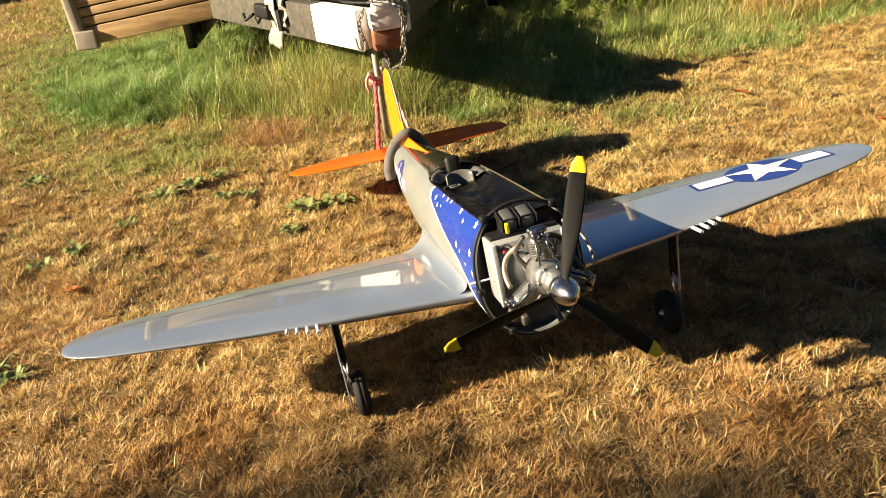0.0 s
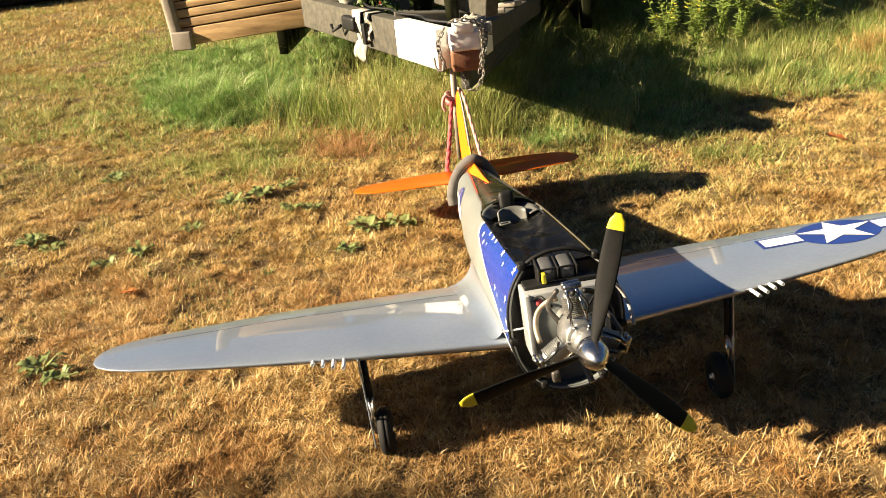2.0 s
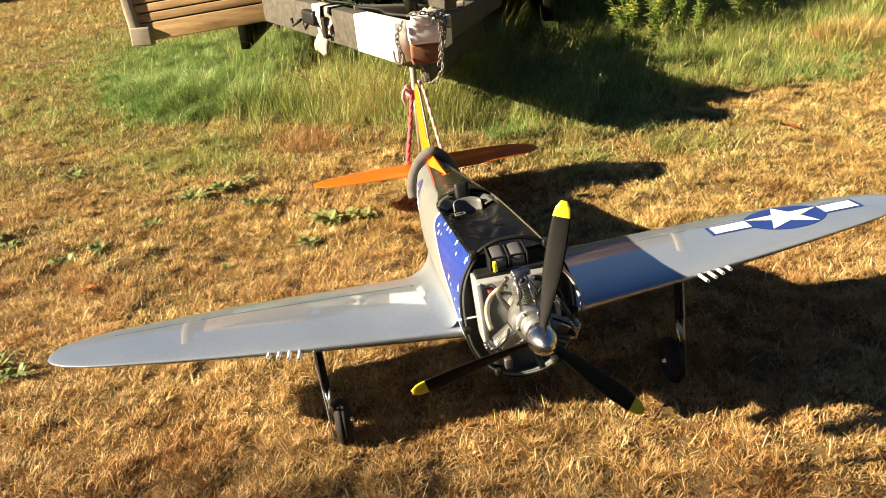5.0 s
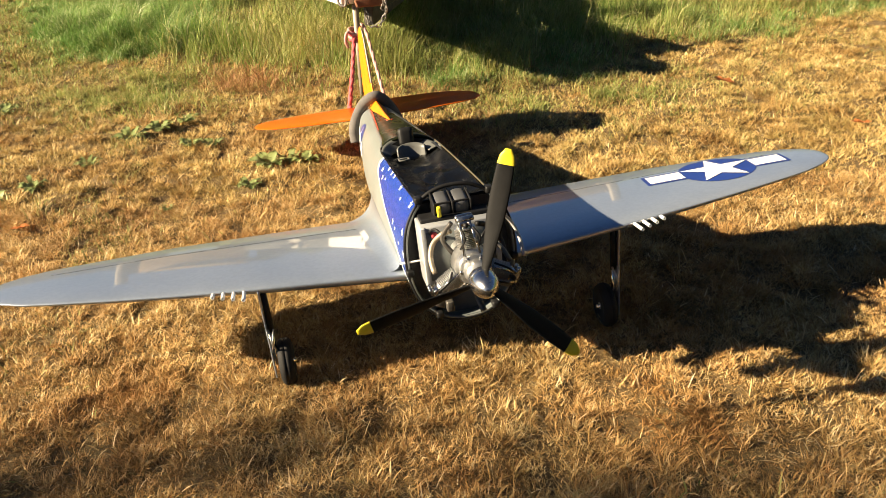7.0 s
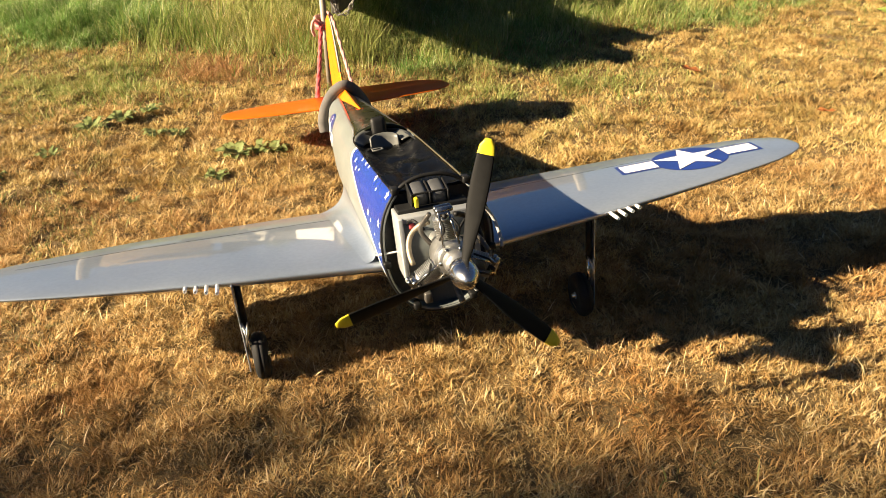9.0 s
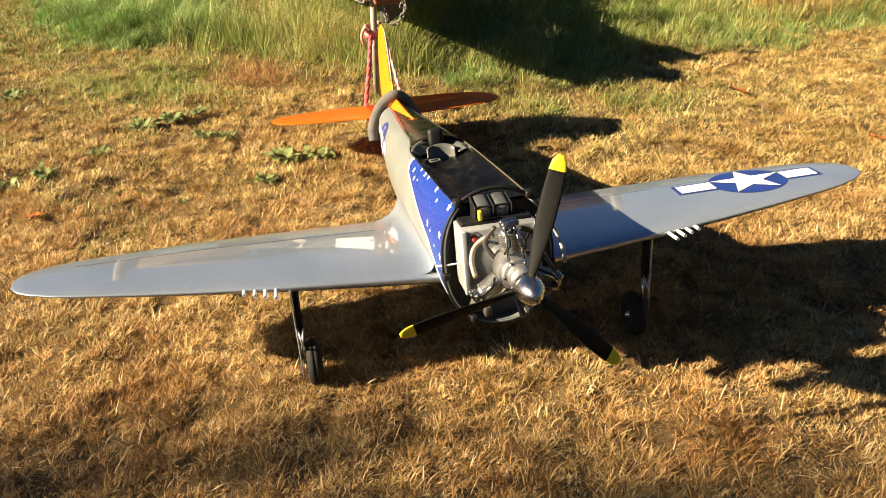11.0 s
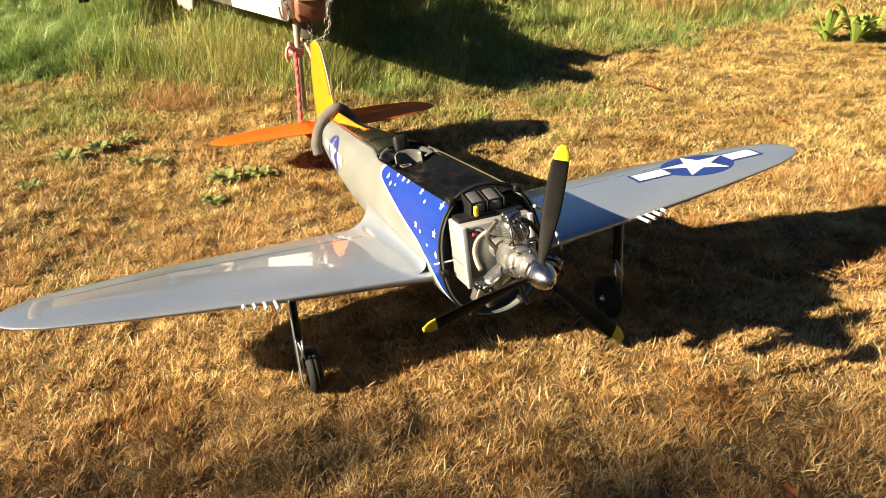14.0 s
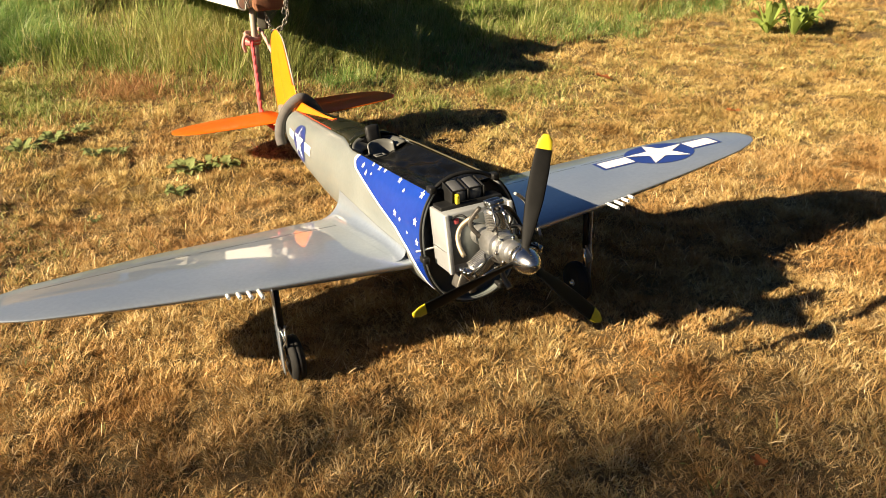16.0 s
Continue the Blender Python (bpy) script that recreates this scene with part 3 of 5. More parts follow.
def blue_edge(th):
    return table(abs(th), [37.5, 41, 48, 56, 62, 70, 78, 86, 95, 105, 118, 150], [0.845, 0.865, 0.872, 0.845, 0.78, 0.69, 0.60, 0.50, 0.43, 0.40, 0.38, 0.36])


for sgn in (1, -1):
    bm = bm_new()
    grid(bm, patch_rows(lambda th: blue_edge(th), sgn * 38.5, sgn * 150, 0.0012))
    nose_panel = part("nose_panel", bm, BLUE, plane, "glossy blue nose panel")
    bm = bm_new()
    rows = []
    for i in range(61):
        th = sgn * (38.5 + 111.5 * i / 60)
        e, e2 = blue_edge(th), blue_edge(th + sgn * 2)
        k = 0.019 + 0.006 * abs(e2 - e) / 0.05
        rows.append([skin(e - 0.001 + k * j / 3, th, 0.0018) for j in range(4)])
    grid(bm, rows)
    part("white_trim_line", bm, WHITE, nose_panel, "white edge line")
    for y, th, r in ((0.80, 49, 0.011), (0.737, 41.5, 0.009), (0.685, 41.5, 0.011), (0.762, 55, 0.010), (0.722, 53, 0.006), (0.645, 41, 0.010), (0.53, 42.5, 0.012), (0.482, 50, 0.008),
                     (0.375, 44.5, 0.014), (0.505, 74, 0.012), (0.47, 77, 0.007), (0.372, 71, 0.013), (0.36, 87, 0.012), (0.42, 84, 0.006)):
        p = skin(y, sgn * th, 0.0022)
        u = (skin(y + 0.01, sgn * th, 0.0022) - p).normalized()
        v = (skin(y, sgn * (th - 1), 0.0022) - p).normalized()
        bm = bm_new()
        c = bm.verts.new(p)
        ring = [bm.verts.new(p + (r if k % 2 == 0 else r * 0.42) * (math.cos(math.pi * k / 5) * v + math.sin(math.pi * k / 5) * u)) for k in range(10)]
        for k in range(10):
            bm.faces.new((c, ring[k], ring[(k + 1) % 10]))
        part("star", bm, WHITE, nose_panel, "small white star", smooth=False)

# lip ring round the open nose
bm = bm_new()
tube(bm, [skin(0.335, th, 0.001) for th in range(40, 321, 5)], 0.0038, 8)
part("nose_ring", bm, BLACK, plane, "black nose ring")
# firewall set back inside the nose, with a rim of the open top
bm = bm_new()
ring0 = [skin(0.372, th, -0.006) for th in range(38, 323, 6)]
vs = [bm.verts.new(p) for p in ring0]
bm.faces.new(vs)
part("firewall", bm, CELL, plane, "dark firewall", smooth=False)
bm = bm_new()
grid(bm, [[skin(y, 40 + 280 * k / 48, -0.0072) for k in range(49)] for y in (0.334, 0.345, 0.358, 0.371)])
part("nose_liner", bm, INSIDE, plane, "grey inside of the nose rim")
bm = bm_new()
grid(bm, [[skin(y, 44 + (360 - 88) * k / 30, -0.022) for k in range(31)] for y in [0.38 + 0.06 * i for i in range(11)]])
part("cockpit_liner", bm, BLACK, plane, "black fuselage interior")
bm = bm_new()
vs = [bm.verts.new(skin(0.985, th, -0.008)) for th in range(-60, 61, 6)] + [bm.verts.new(skin(0.985, th, -0.008)) for th in range(66, 295, 6)]
bm.faces.new(vs)
part("cockpit_bulkhead", bm, BLACK, plane, "black rear bulkhead", smooth=False)
for sg in (1, -1):
    bm = bm_new()
    tube(bm, [skin(0.34 + 0.025 * i, sg * lip(0.34 + 0.025 * i), 0.002) for i in range(27)], 0.0029, 6)
    # right rail painted paler where the sun catches it, left rail black
    part("deck_rail", bm, LIT_RIM if sg < 0 else DECKBLACK, plane, "thin raised edge of the deck")
bm = bm_new()
tube(bm, [skin(0.345, th, -0.001) for th in range(-38, 39, 4)], 0.0055, 8)
part("deck_front_hoop", bm, BLACK, plane, "black front hoop of the deck")
# cockpit: tub floor, panel hood, instrument panel, seat and headrest
bm = bm_new()
block(bm, (0.19, 0.60, 0.008), pose(CX, 0.68, -0.02), 0.002)
part("cockpit_floor", bm, BLACK, plane, "black cockpit floor")
bm = bm_new()
for q in ((0.0, 0.0, 0.034, 0.006), (0.0, 0.026, 0.034, 0.006), (-0.014, 0.013, 0.006, 0.03), (0.014, 0.013, 0.006, 0.03)):
    block(bm, (q[2], q[3], 0.004), pose(CX - 0.030 + q[0], 0.835 + q[1], 0.093), 0.001, 1)
part("sill_bracket", bm, PLATE, plane, "pale square bracket before the seat")
bm = bm_new()
grid(bm, [[Vector((CX + 0.006 + 0.043 * math.sin(radians(a_)), 0.925 + 0.028 * math.cos(radians(a_)) + 0.010 * h, 0.062 + (0.042 + 0.012 * math.cos(radians(a_))) * h)) for a_ in range(-80, 81, 8)] for h in (0, 0.25, 0.5, 0.75, 1.0)])
seat_back = part("seat_back", bm, PLATE, plane, "pale grey curved seat back")
sol = seat_back.modifiers.new("wall", "SOLIDIFY")
sol.thickness, sol.offset = 0.006, 0
bm = bm_new()
block(bm, (0.080, 0.065, 0.014), pose(CX + 0.006, 0.905, 0.058, -6), 0.006, 3)
part("seat_pan", bm, BLACK, plane, "black seat pan")
bm = bm_new()
block(bm, (0.048, 0.030, 0.060), pose(CX, 0.990, 0.130, -12), 0.016, 4)
part("headrest", bm, BLACK, plane, "black headrest")
for sg, lift in ((-1, 0.032), (1, 0.022)):
    bm = bm_new()
    rows = []
    for i in range(15):
        a_ = radians(4 + 70 * i / 14)
        c = Vector((CX + sg * 0.058 * math.cos(a_), 0.928 + 0.052 * math.sin(a_), 0.090))
        lean = Vector((sg * math.cos(a_), math.sin(a_), 0)) * 0.030
        rows.append([c + (lean + Vector((0, 0, 0.006 + lift * math.sin(a_) ** 0.8))) * k / 5 for k in range(6)])
    grid(bm, rows)
    frame_plate = part("cockpit_frame_plate", bm, PLATE, plane, "pale grey curved plate behind the seat")
    sol = frame_plate.modifiers.new("wall", "SOLIDIFY")
    sol.thickness, sol.offset = 0.004, 0
bm = bm_new()
grid(bm, [[skin(0.86 + 0.10 * i / 10, -(lip(0.9) - (2 + 9 * i / 10) * k / 5), -0.004 - 0.004 * k / 5) for k in range(6)] for i in range(11)])
part("side_plate", bm, PLATE, plane, "pale grey side plate under the rail")

# engine box and pack
bm = bm_new()
block(bm, (0.184, 0.10, 0.155), pose(CX + 0.012, 0.29, -0.012), 0.004)
mount = part("mount_box", bm, BOXGREY, plane, "light grey engine mount box")
bm = bm_new()
block(bm, (0.186, 0.102, 0.003), pose(CX + 0.012, 0.29, -0.035), 0.001, 1)
part("seam", bm, STEEL, mount)
for sg in (1, -1):
    bm = bm_new()
    block(bm, (0.012, 0.012, 0.155), pose(CX + 0.012 + sg * 0.087, 0.238, -0.012), 0.002)
    part("flange", bm, PLATE2, mount, "pale folded edge of the box")
bm = bm_new()
block(bm, (0.162, 0.003, 0.12), pose(CX + 0.012, 0.2395, -0.008), 0.001, 1)
part("front_plate", bm, INSIDE, mount, "dull grey front plate")
bm = bm_new()
block(bm, (0.014, 0.008, 0.014), pose(CX - 0.050, 0.237, 0.045), 0.003)
part("switch", bm, REDROPE, mount, "small red switch")
for dx in (-0.022, 0.022):
    bm = bm_new()
    block(bm, (0.042, 0.070, 0.046), pose(CX + 0.010 + dx, 0.320, 0.092, 14), 0.019, 5)
    part("battery_pack", bm, CELL, plane, "dark grey battery pack")
bm = bm_new()
for dx in (-0.044, 0.0, 0.044):
    block(bm, (0.005, 0.071, 0.046), pose(CX + 0.010 + dx, 0.320, 0.091, 14), 0.002)
block(bm, (0.09, 0.004, 0.004), pose(CX + 0.010, 0.287, 0.104, 14), 0.001)
part("battery_strap", bm, BLACK, plane, "black battery strap")
bm = bm_new()
block(bm, (0.010, 0.012, 0.026), pose(CX - 0.026, 0.274, 0.088, 14), 0.003)
part("connector", bm, YELLOW, plane, "yellow connector plug")
bm = bm_new()
block(bm, (0.17, 0.055, 0.012), pose(CX + 0.012, 0.30, 0.069), 0.003)
part("battery_tray", bm, BLACK, plane, "black battery tray")
for sg in (1, -1):
    for y, th, o in ((0.336, 98, -0.004), (0.336, 150, -0.004), (0.345, 36, 0.004)):
        bm = bm_new()
        block(bm, (0.019, 0.032, 0.018), Matrix.Translation(skin(y, sg * th, o)), 0.005)
        part("cowl_latch", bm, BLACK, plane, "black cowl mounting block")
bm = bm_new()
vs = [bm.verts.new(v) for v in ((CX + 0.130, 0.36, 0.03), (CX + 0.185, 0.43, -0.028), (CX + 0.137, 0.46, -0.02))]
vs2 = [bm.verts.new(v.co + Vector((0, 0, -0.006))) for v in vs]
bm.faces.new(vs)
bm.faces.new(vs2[::-1])
for k in range(3):
    bm.faces.new((vs[k], vs2[k], vs2[(k + 1) % 3], vs[(k + 1) % 3]))
part("cowl_flap", bm, BLACK, plane, "black three-cornered flap behind the nose ring", smooth=False)
bm = bm_new()
tube(bm, [(CX - 0.13, 0.335, -0.045), (CX + 0.13, 0.335, -0.045)], 0.003, 8)
part("cross_rod", bm, STEEL, plane)

# three-cylinder radial engine
engine = new("engine")
engine.parent = plane
tagged(engine, "bare metal three-cylinder radial engine")
FRONT = pose(CX + 0.012, 0, 0, 90)
bm = bm_new()
lathe(bm, [(0.014, -0.030), (0.015, -0.046), (0.022, -0.048), (0.027, -0.054), (0.028, -0.082), (0.035, -0.084), (0.036, -0.092), (0.033, -0.094), (0.034, -0.104), (0.041, -0.108), (0.043, -0.155), (0.039, -0.165), (0.028, -0.18), (0.028, -0.24)], FRONT, 28)
angled(part("crankcase", bm, STEEL, engine, "polished aluminium crankcase"))
for k in range(6):
    a = 2 * math.pi * k / 6
    bm = bm_new()
    lathe(bm, [(0.004, -0.088), (0.005, -0.088), (0.005, -0.082), (0.003, -0.080)], pose(CX + 0.012 + 0.031 * math.cos(a), 0, 0.031 * math.sin(a), 90), 8)
    part("case_bolt", bm, DARKSTEEL, engine)
for ang in (94, 214, 334):
    a = radians(ang)
    out = Vector((math.cos(a), 0, math.sin(a)))
    base = Vector((CX + 0.012, 0.135, 0.0))
    m = Matrix.Translation(base) @ out.to_track_quat("Z", "Y").to_matrix().to_4x4()
    prof = [(0.016, 0.030)]
    for k in range(11):
        z = 0.042 + 0.0042 * k
        prof += [(0.017, z), (0.024, z + 0.0004), (0.024, z + 0.0018), (0.017, z + 0.0022)]
    prof += [(0.016, 0.090), (0.012, 0.093)]
    bm = bm_new()
    lathe(bm, prof, m, 26)
    angled(part("cylinder", bm, STEEL, engine, "finned cylinder"), 25)
    bm = bm_new()
    block(bm, (0.040, 0.030, 0.014), m @ pose(0, 0, 0.098), 0.004)
    block(bm, (0.016, 0.040, 0.012), m @ pose(0.010, 0.004, 0.107), 0.005)
    block(bm, (0.016, 0.040, 0.012), m @ pose(-0.010, 0.004, 0.107), 0.005)
    part("rocker_cover", bm, DARKSTEEL, engine, "oily steel rocker cover")
    for dx in (-0.011, 0.011):
        bm = bm_new()
        side = Vector((-out.z, 0, out.x)) * dx
        tube(bm, [base + side * 1.6 + out * 0.034 + Vector((0, -0.045, 0)), base + side + out * 0.103 + Vector((0, -0.022, 0))], 0.0028, 8)
        part("pushrod_tube", bm, DARKSTEEL, engine, "steel pushrod tube")
    bm = bm_new()
    tube(bm, [base + out * 0.09 + Vector((0, 0.012, 0)), base + out * 0.098 + Vector((0, -0.032, 0))], 0.005, 8)
    part("spark_plug", bm, BLACK, engine)
for a0, a1, R, mt, lab in ((114, 196, 0.083, BRASS, "tan exhaust hose"), (72, -20, 0.088, BLACK, "dark intake hose"), (58, -8, 0.130, PALEHOSE, "pale translucent fuel line")):
    bm = bm_new()
    pts = [Vector((CX + 0.012 + R * math.cos(radians(a0 + (a1 - a0) * k / 20)), 0.165 + 0.03 * math.sin(math.pi * k / 20), R * 0.95 * math.sin(radians(a0 + (a1 - a0) * k / 20)))) for k in range(21)]
    tube(bm, pts, 0.0062 if R < 0.1 else 0.0042, 10)
    part("hose", bm, mt, engine, lab)
for ang in (94, 214, 334):
    for off in (-26, 24):
        a, a2 = radians(ang + off), radians(ang + off * 0.32)
        p0 = Vector((CX + 0.012 + 0.049 * math.cos(a), 0.112, 0.049 * math.sin(a)))
        p2 = Vector((CX + 0.012 + 0.094 * math.cos(a2), 0.100, 0.094 * math.sin(a2)))
        bm = bm_new()
        tube(bm, curve_points([p0, (p0 + p2) / 2 + Vector((0.006, -0.016, 0.004)), p2], 6), 0.0027, 6)
        part("plug_lead", bm, BLACK, engine, "black plug lead")
    a3 = radians(ang + 60)
    bm = bm_new()
    tube(bm, curve_points([Vector((CX + 0.012 + 0.036 * math.cos(a3), 0.168, 0.036 * math.sin(a3))), Vector((CX + 0.012 + 0.075 * math.cos(a3 - 0.35), 0.175, 0.075 * math.sin(a3 - 0.35))), Vector((CX + 0.012 + 0.098 * math.cos(a3 - 0.8), 0.158, 0.098 * math.sin(a3 - 0.8)))], 6), 0.0055, 8)
    part("intake_tube", bm, RUST2, engine, "dark intake tube")
bm = bm_new()
tube(bm, curve_points([(CX + 0.02, 0.16, -0.045), (CX + 0.022, 0.15, -0.09), (CX + 0.028, 0.13, -0.118)], 6), 0.0075, 10)
part("exhaust_stub", bm, RUST2, engine, "dull exhaust stub")
bm = bm_new()
tube(bm, [(CX + 0.035, 0.12, -0.032), (CX + 0.066, 0.11, -0.046), (CX + 0.088, 0.105, -0.054)], [0.006, 0.007, 0.0085], 10)
part("exhaust_stub", bm, GALV, engine, "flared exhaust stub")
bm = bm_new()
block(bm, (0.028, 0.04, 0.042), pose(CX - 0.050, 0.25, -0.115, 0, 25), 0.006)
block(bm, (0.018, 0.03, 0.026), pose(CX - 0.035, 0.228, -0.130), 0.004)
part("carburettor", bm, RUST2, engine, "dull metal carburettor body")
for pts in ([(CX - 0.03, 0.18, 0.05), (CX - 0.05, 0.2, 0.07), (CX - 0.06, 0.24, 0.05), (CX - 0.05, 0.25, 0.03)], [(CX + 0.05, 0.18, 0.04), (CX + 0.075, 0.2, 0.06), (CX + 0.085, 0.235, 0.04), (CX + 0.08, 0.245, 0.0)]):
    bm = bm_new()
    tube(bm, curve_points(pts, 6), 0.003, 6)
    part("ignition_lead", bm, BLACK, engine)

propeller = new("propeller")
propeller.parent = plane
tagged(propeller, "black three-blade propeller with yellow tips")
bm = bm_new()
lathe(bm, [(0.027, 0.016), (0.030, 0.0)], pose(CX + 0.012, 0.022, 0, 90), 28)
part("backplate", bm, SPINNER, propeller)
bm = bm_new()
lathe(bm, [(0.030, 0.0), (0.0305, 0.006), (0.029, 0.018), (0.025, 0.032), (0.018, 0.045), (0.009, 0.054), (0.002, 0.0565)], pose(CX + 0.012, 0.004, 0, 90), 32)
part("spinner", bm, SPINNER, propeller, "brushed aluminium spinner")
for ang in (73, 193, 313):
    a = radians(ang)
    out, side = Vector((math.cos(a), 0, math.sin(a))), Vector((-math.sin(a), 0, math.cos(a)))
    def blade_rows(r0, r1, n, grow=0.0):
        rows = []
        for i in range(n + 1):
            r = r0 + (r1 - r0) * i / n
            c = table(r, [0.02, 0.06, 0.14, 0.20, 0.25, 0.272, 0.285], [0.018, 0.028, 0.042, 0.042, 0.037, 0.030, 0.012]) + grow
            tw = radians(table(r, [0.02, 0.34], [48, 14]))
            th = table(r, [0.02, 0.1, 0.34], [0.010, 0.007, 0.003]) + grow
            o = Vector((CX + 0.012, 0.012, 0)) + out * (r + (grow if i == n else 0))
            ch = math.cos(tw) * side + math.sin(tw) * Vector((0, 1, 0))
            up = -math.sin(tw) * side + math.cos(tw) * Vector((0, 1, 0))
            rows.append([o + ch * c / 2 * math.cos(2 * math.pi * k / 12) + up * th / 2 * math.sin(2 * math.pi * k / 12) for k in range(12)])
        return rows
    bm = bm_new()
    vs = grid(bm, blade_rows(0.02, 0.285, 24), close=True)
    bm.faces.new(vs[-1])
    part("blade", bm, HOOD, propeller, "black propeller blade")
    bm = bm_new()
    vs = grid(bm, blade_rows(0.253, 0.285, 5, 0.0012), close=True)
    bm.faces.new(vs[-1])
    part("blade_tip", bm, YELLOW, propeller, "yellow blade tip")


# wings
def le(x):
    return table(x, [0.0, 0.118, 0.48, 0.7, 0.845, 1.0, 1.07, 1.13, 1.165, 1.185, 1.192], [0.43, 0.437, 0.452, 0.472, 0.49, 0.515, 0.53, 0.555, 0.58, 0.612, 0.655])


def te(x):
    return table(x, [0.0, 0.18, 0.3, 0.575, 0.743, 0.9, 1.06, 1.13, 1.17, 1.187, 1.192], [0.982, 0.966, 0.953, 0.912, 0.886, 0.845, 0.80, 0.765, 0.73, 0.70, 0.665])


def half_thick(x, u):
    c = te(x) - le(x)
    return 5 * (0.135 - 0.04 * x) * c * (0.2969 * math.sqrt(u) - 0.126 * u - 0.3516 * u * u + 0.2843 * u ** 3 - 0.1036 * u ** 4)


def top_rise(x, u):
    """The upper skin over the chord: a round nose, a long flat back, a steeper fall towards the trailing edge."""
    g = math.sqrt(max(0.0, 1 - (1 - u / 0.28) ** 2)) if u < 0.28 else 1 - ((u - 0.28) / 0.72) ** 3
    return 0.275 * (0.135 - 0.04 * x) * (te(x) - le(x)) * g


def wing_mid(x, u):
    return -0.113 + (x - 0.111) * 0.066 + 0.006 * (u - 0.3) * (1 - x / 1.2)


def wing_top(x, y, off=0.0):
    u = min(max((y - le(x)) / max(te(x) - le(x), 1e-4), 0), 1)
    return wing_mid(x, u) + top_rise(x, u) + off


US = [0.5 - 0.5 * math.cos(math.pi * k / 22) for k in range(23)]
for sg in (-1, 1):
    bm = bm_new()
    xs_ = [0.09 + 0.04 * i for i in range(25)] + [1.07, 1.09, 1.11, 1.13, 1.145, 1.16, 1.17, 1.178, 1.185, 1.189, 1.192]
    rows = []
    for x in xs_:
        row = [Vector((CX + sg * x, le(x) + (te(x) - le(x)) * u, wing_mid(x, u) + top_rise(x, u))) for u in US]
        row += [Vector((CX + sg * x, le(x) + (te(x) - le(x)) * u, wing_mid(x, u) - 1.2 * half_thick(x, u))) for u in US[-2:0:-1]]
        rows.append(row)
    vs = grid(bm, rows, close=True)
    bm.faces.new(vs[-1])
    wing = part("wing", bm, ALU, plane, "silver-grey painted wing")
    # fillet between body and wing
    bm = bm_new()
    rows = []
    for i in range(26):
        u = 0.02 + 0.97 * i / 25
        y = le(0.2) + (te(0.2) + 0.05 - le(0.2)) * u
        wy = min(y, te(0.24) - 0.002)
        wide = 0.012 + 0.075 * u ** 0.7
        a = Vector((CX + sg * (0.132 + wide), wy, wing_top(0.132 + wide, wy, 0.0004)))
        b_ = skin(y, -sg * (99 - 6 * u), 0.0006)
        mid_ = Vector((b_.x * 0.9 + a.x * 0.1, y, wing_top(max(0.1, abs(b_.x - CX)), wy, 0.002)))
        rows.append([(1 - w) ** 2 * a + 2 * w * (1 - w) * mid_ + w * w * b_ for w in [k / 8 for k in range(9)]])
    grid(bm, rows)
    part("wing_fillet", bm, ALU, wing)
    # aileron and flap lines
    for x0, x1, f in ((0.20, 0.62, 0.76), (0.64, 1.05, 0.76)):
        bm = bm_new()
        pts = [Vector((CX + sg * (x0 + (x1 - x0) * k / 20), 0, 0)) for k in range(21)]
        for p in pts:
            x = abs(p.x - CX)
            p.y = le(x) + (te(x) - le(x)) * f
            p.z = wing_top(x, p.y, 0.0002)
        tube(bm, pts, 0.0004, 5)
        part("hinge_line", bm, OLIVE, wing)
    for k in range(4):
        x = 0.522 + 0.026 * k
        bm = bm_new()
        L = 0.056 - 0.011 * k
        y = le(x)
        lathe(bm, [(0.005, -0.03), (0.005, L - 0.001), (0.0044, L), (0.003, L), (0.003, L - 0.01)], Matrix.Translation((CX + sg * x, y, wing_mid(x, 0) - 0.004)) @ pose(0, 0, 0, 90), 12)
        part("gun_barrel", bm, BARREL, wing, "thin bright gun barrel")


def on_wing(pts_rows, off):
    return [[Vector((CX + p[0], p[1], wing_top(p[0], p[1], off))) for p in r] for r in pts_rows]


# star and bars on one wing
IC, IA = Vector((0.878, 0.70)), radians(-7)


def ins(u, v):
    return (IC.x + u * math.cos(IA) - v * math.sin(IA), IC.y + u * math.sin(IA) + v * math.cos(IA))


star_wing = [o for o in plane.children if o.name.startswith("wing") and not o.name.startswith("wing_f")][-1]
bm = bm_new()
grid(bm, on_wing([[ins(0.110 * r / 8 * math.cos(2 * math.pi * k / 48), 0.122 * r / 8 * math.sin(2 * math.pi * k / 48)) for k in range(49)] for r in range(9)], 0.0010))
part("insignia_disc", bm, NAVY, star_wing, "dark blue insignia disc")
for u0, u1 in ((-0.218, -0.098), (0.098, 0.207)):
    bm = bm_new()
    grid(bm, on_wing([[ins(u0 + (u1 - u0) * i / 12, -0.047 + 0.094 * j / 8) for i in range(13)] for j in range(9)], 0.0009))
    part("insignia_border", bm, NAVY, star_wing, "dark blue border")
for u0, u1 in ((-0.208, -0.104), (0.104, 0.197)):
    bm = bm_new()
    grid(bm, on_wing([[ins(u0 + (u1 - u0) * i / 12, -0.036 + 0.072 * j / 8) for i in range(13)] for j in range(9)], 0.0018))
    part("insignia_bar", bm, WHITE, star_wing, "white insignia bar")
bm = bm_new()
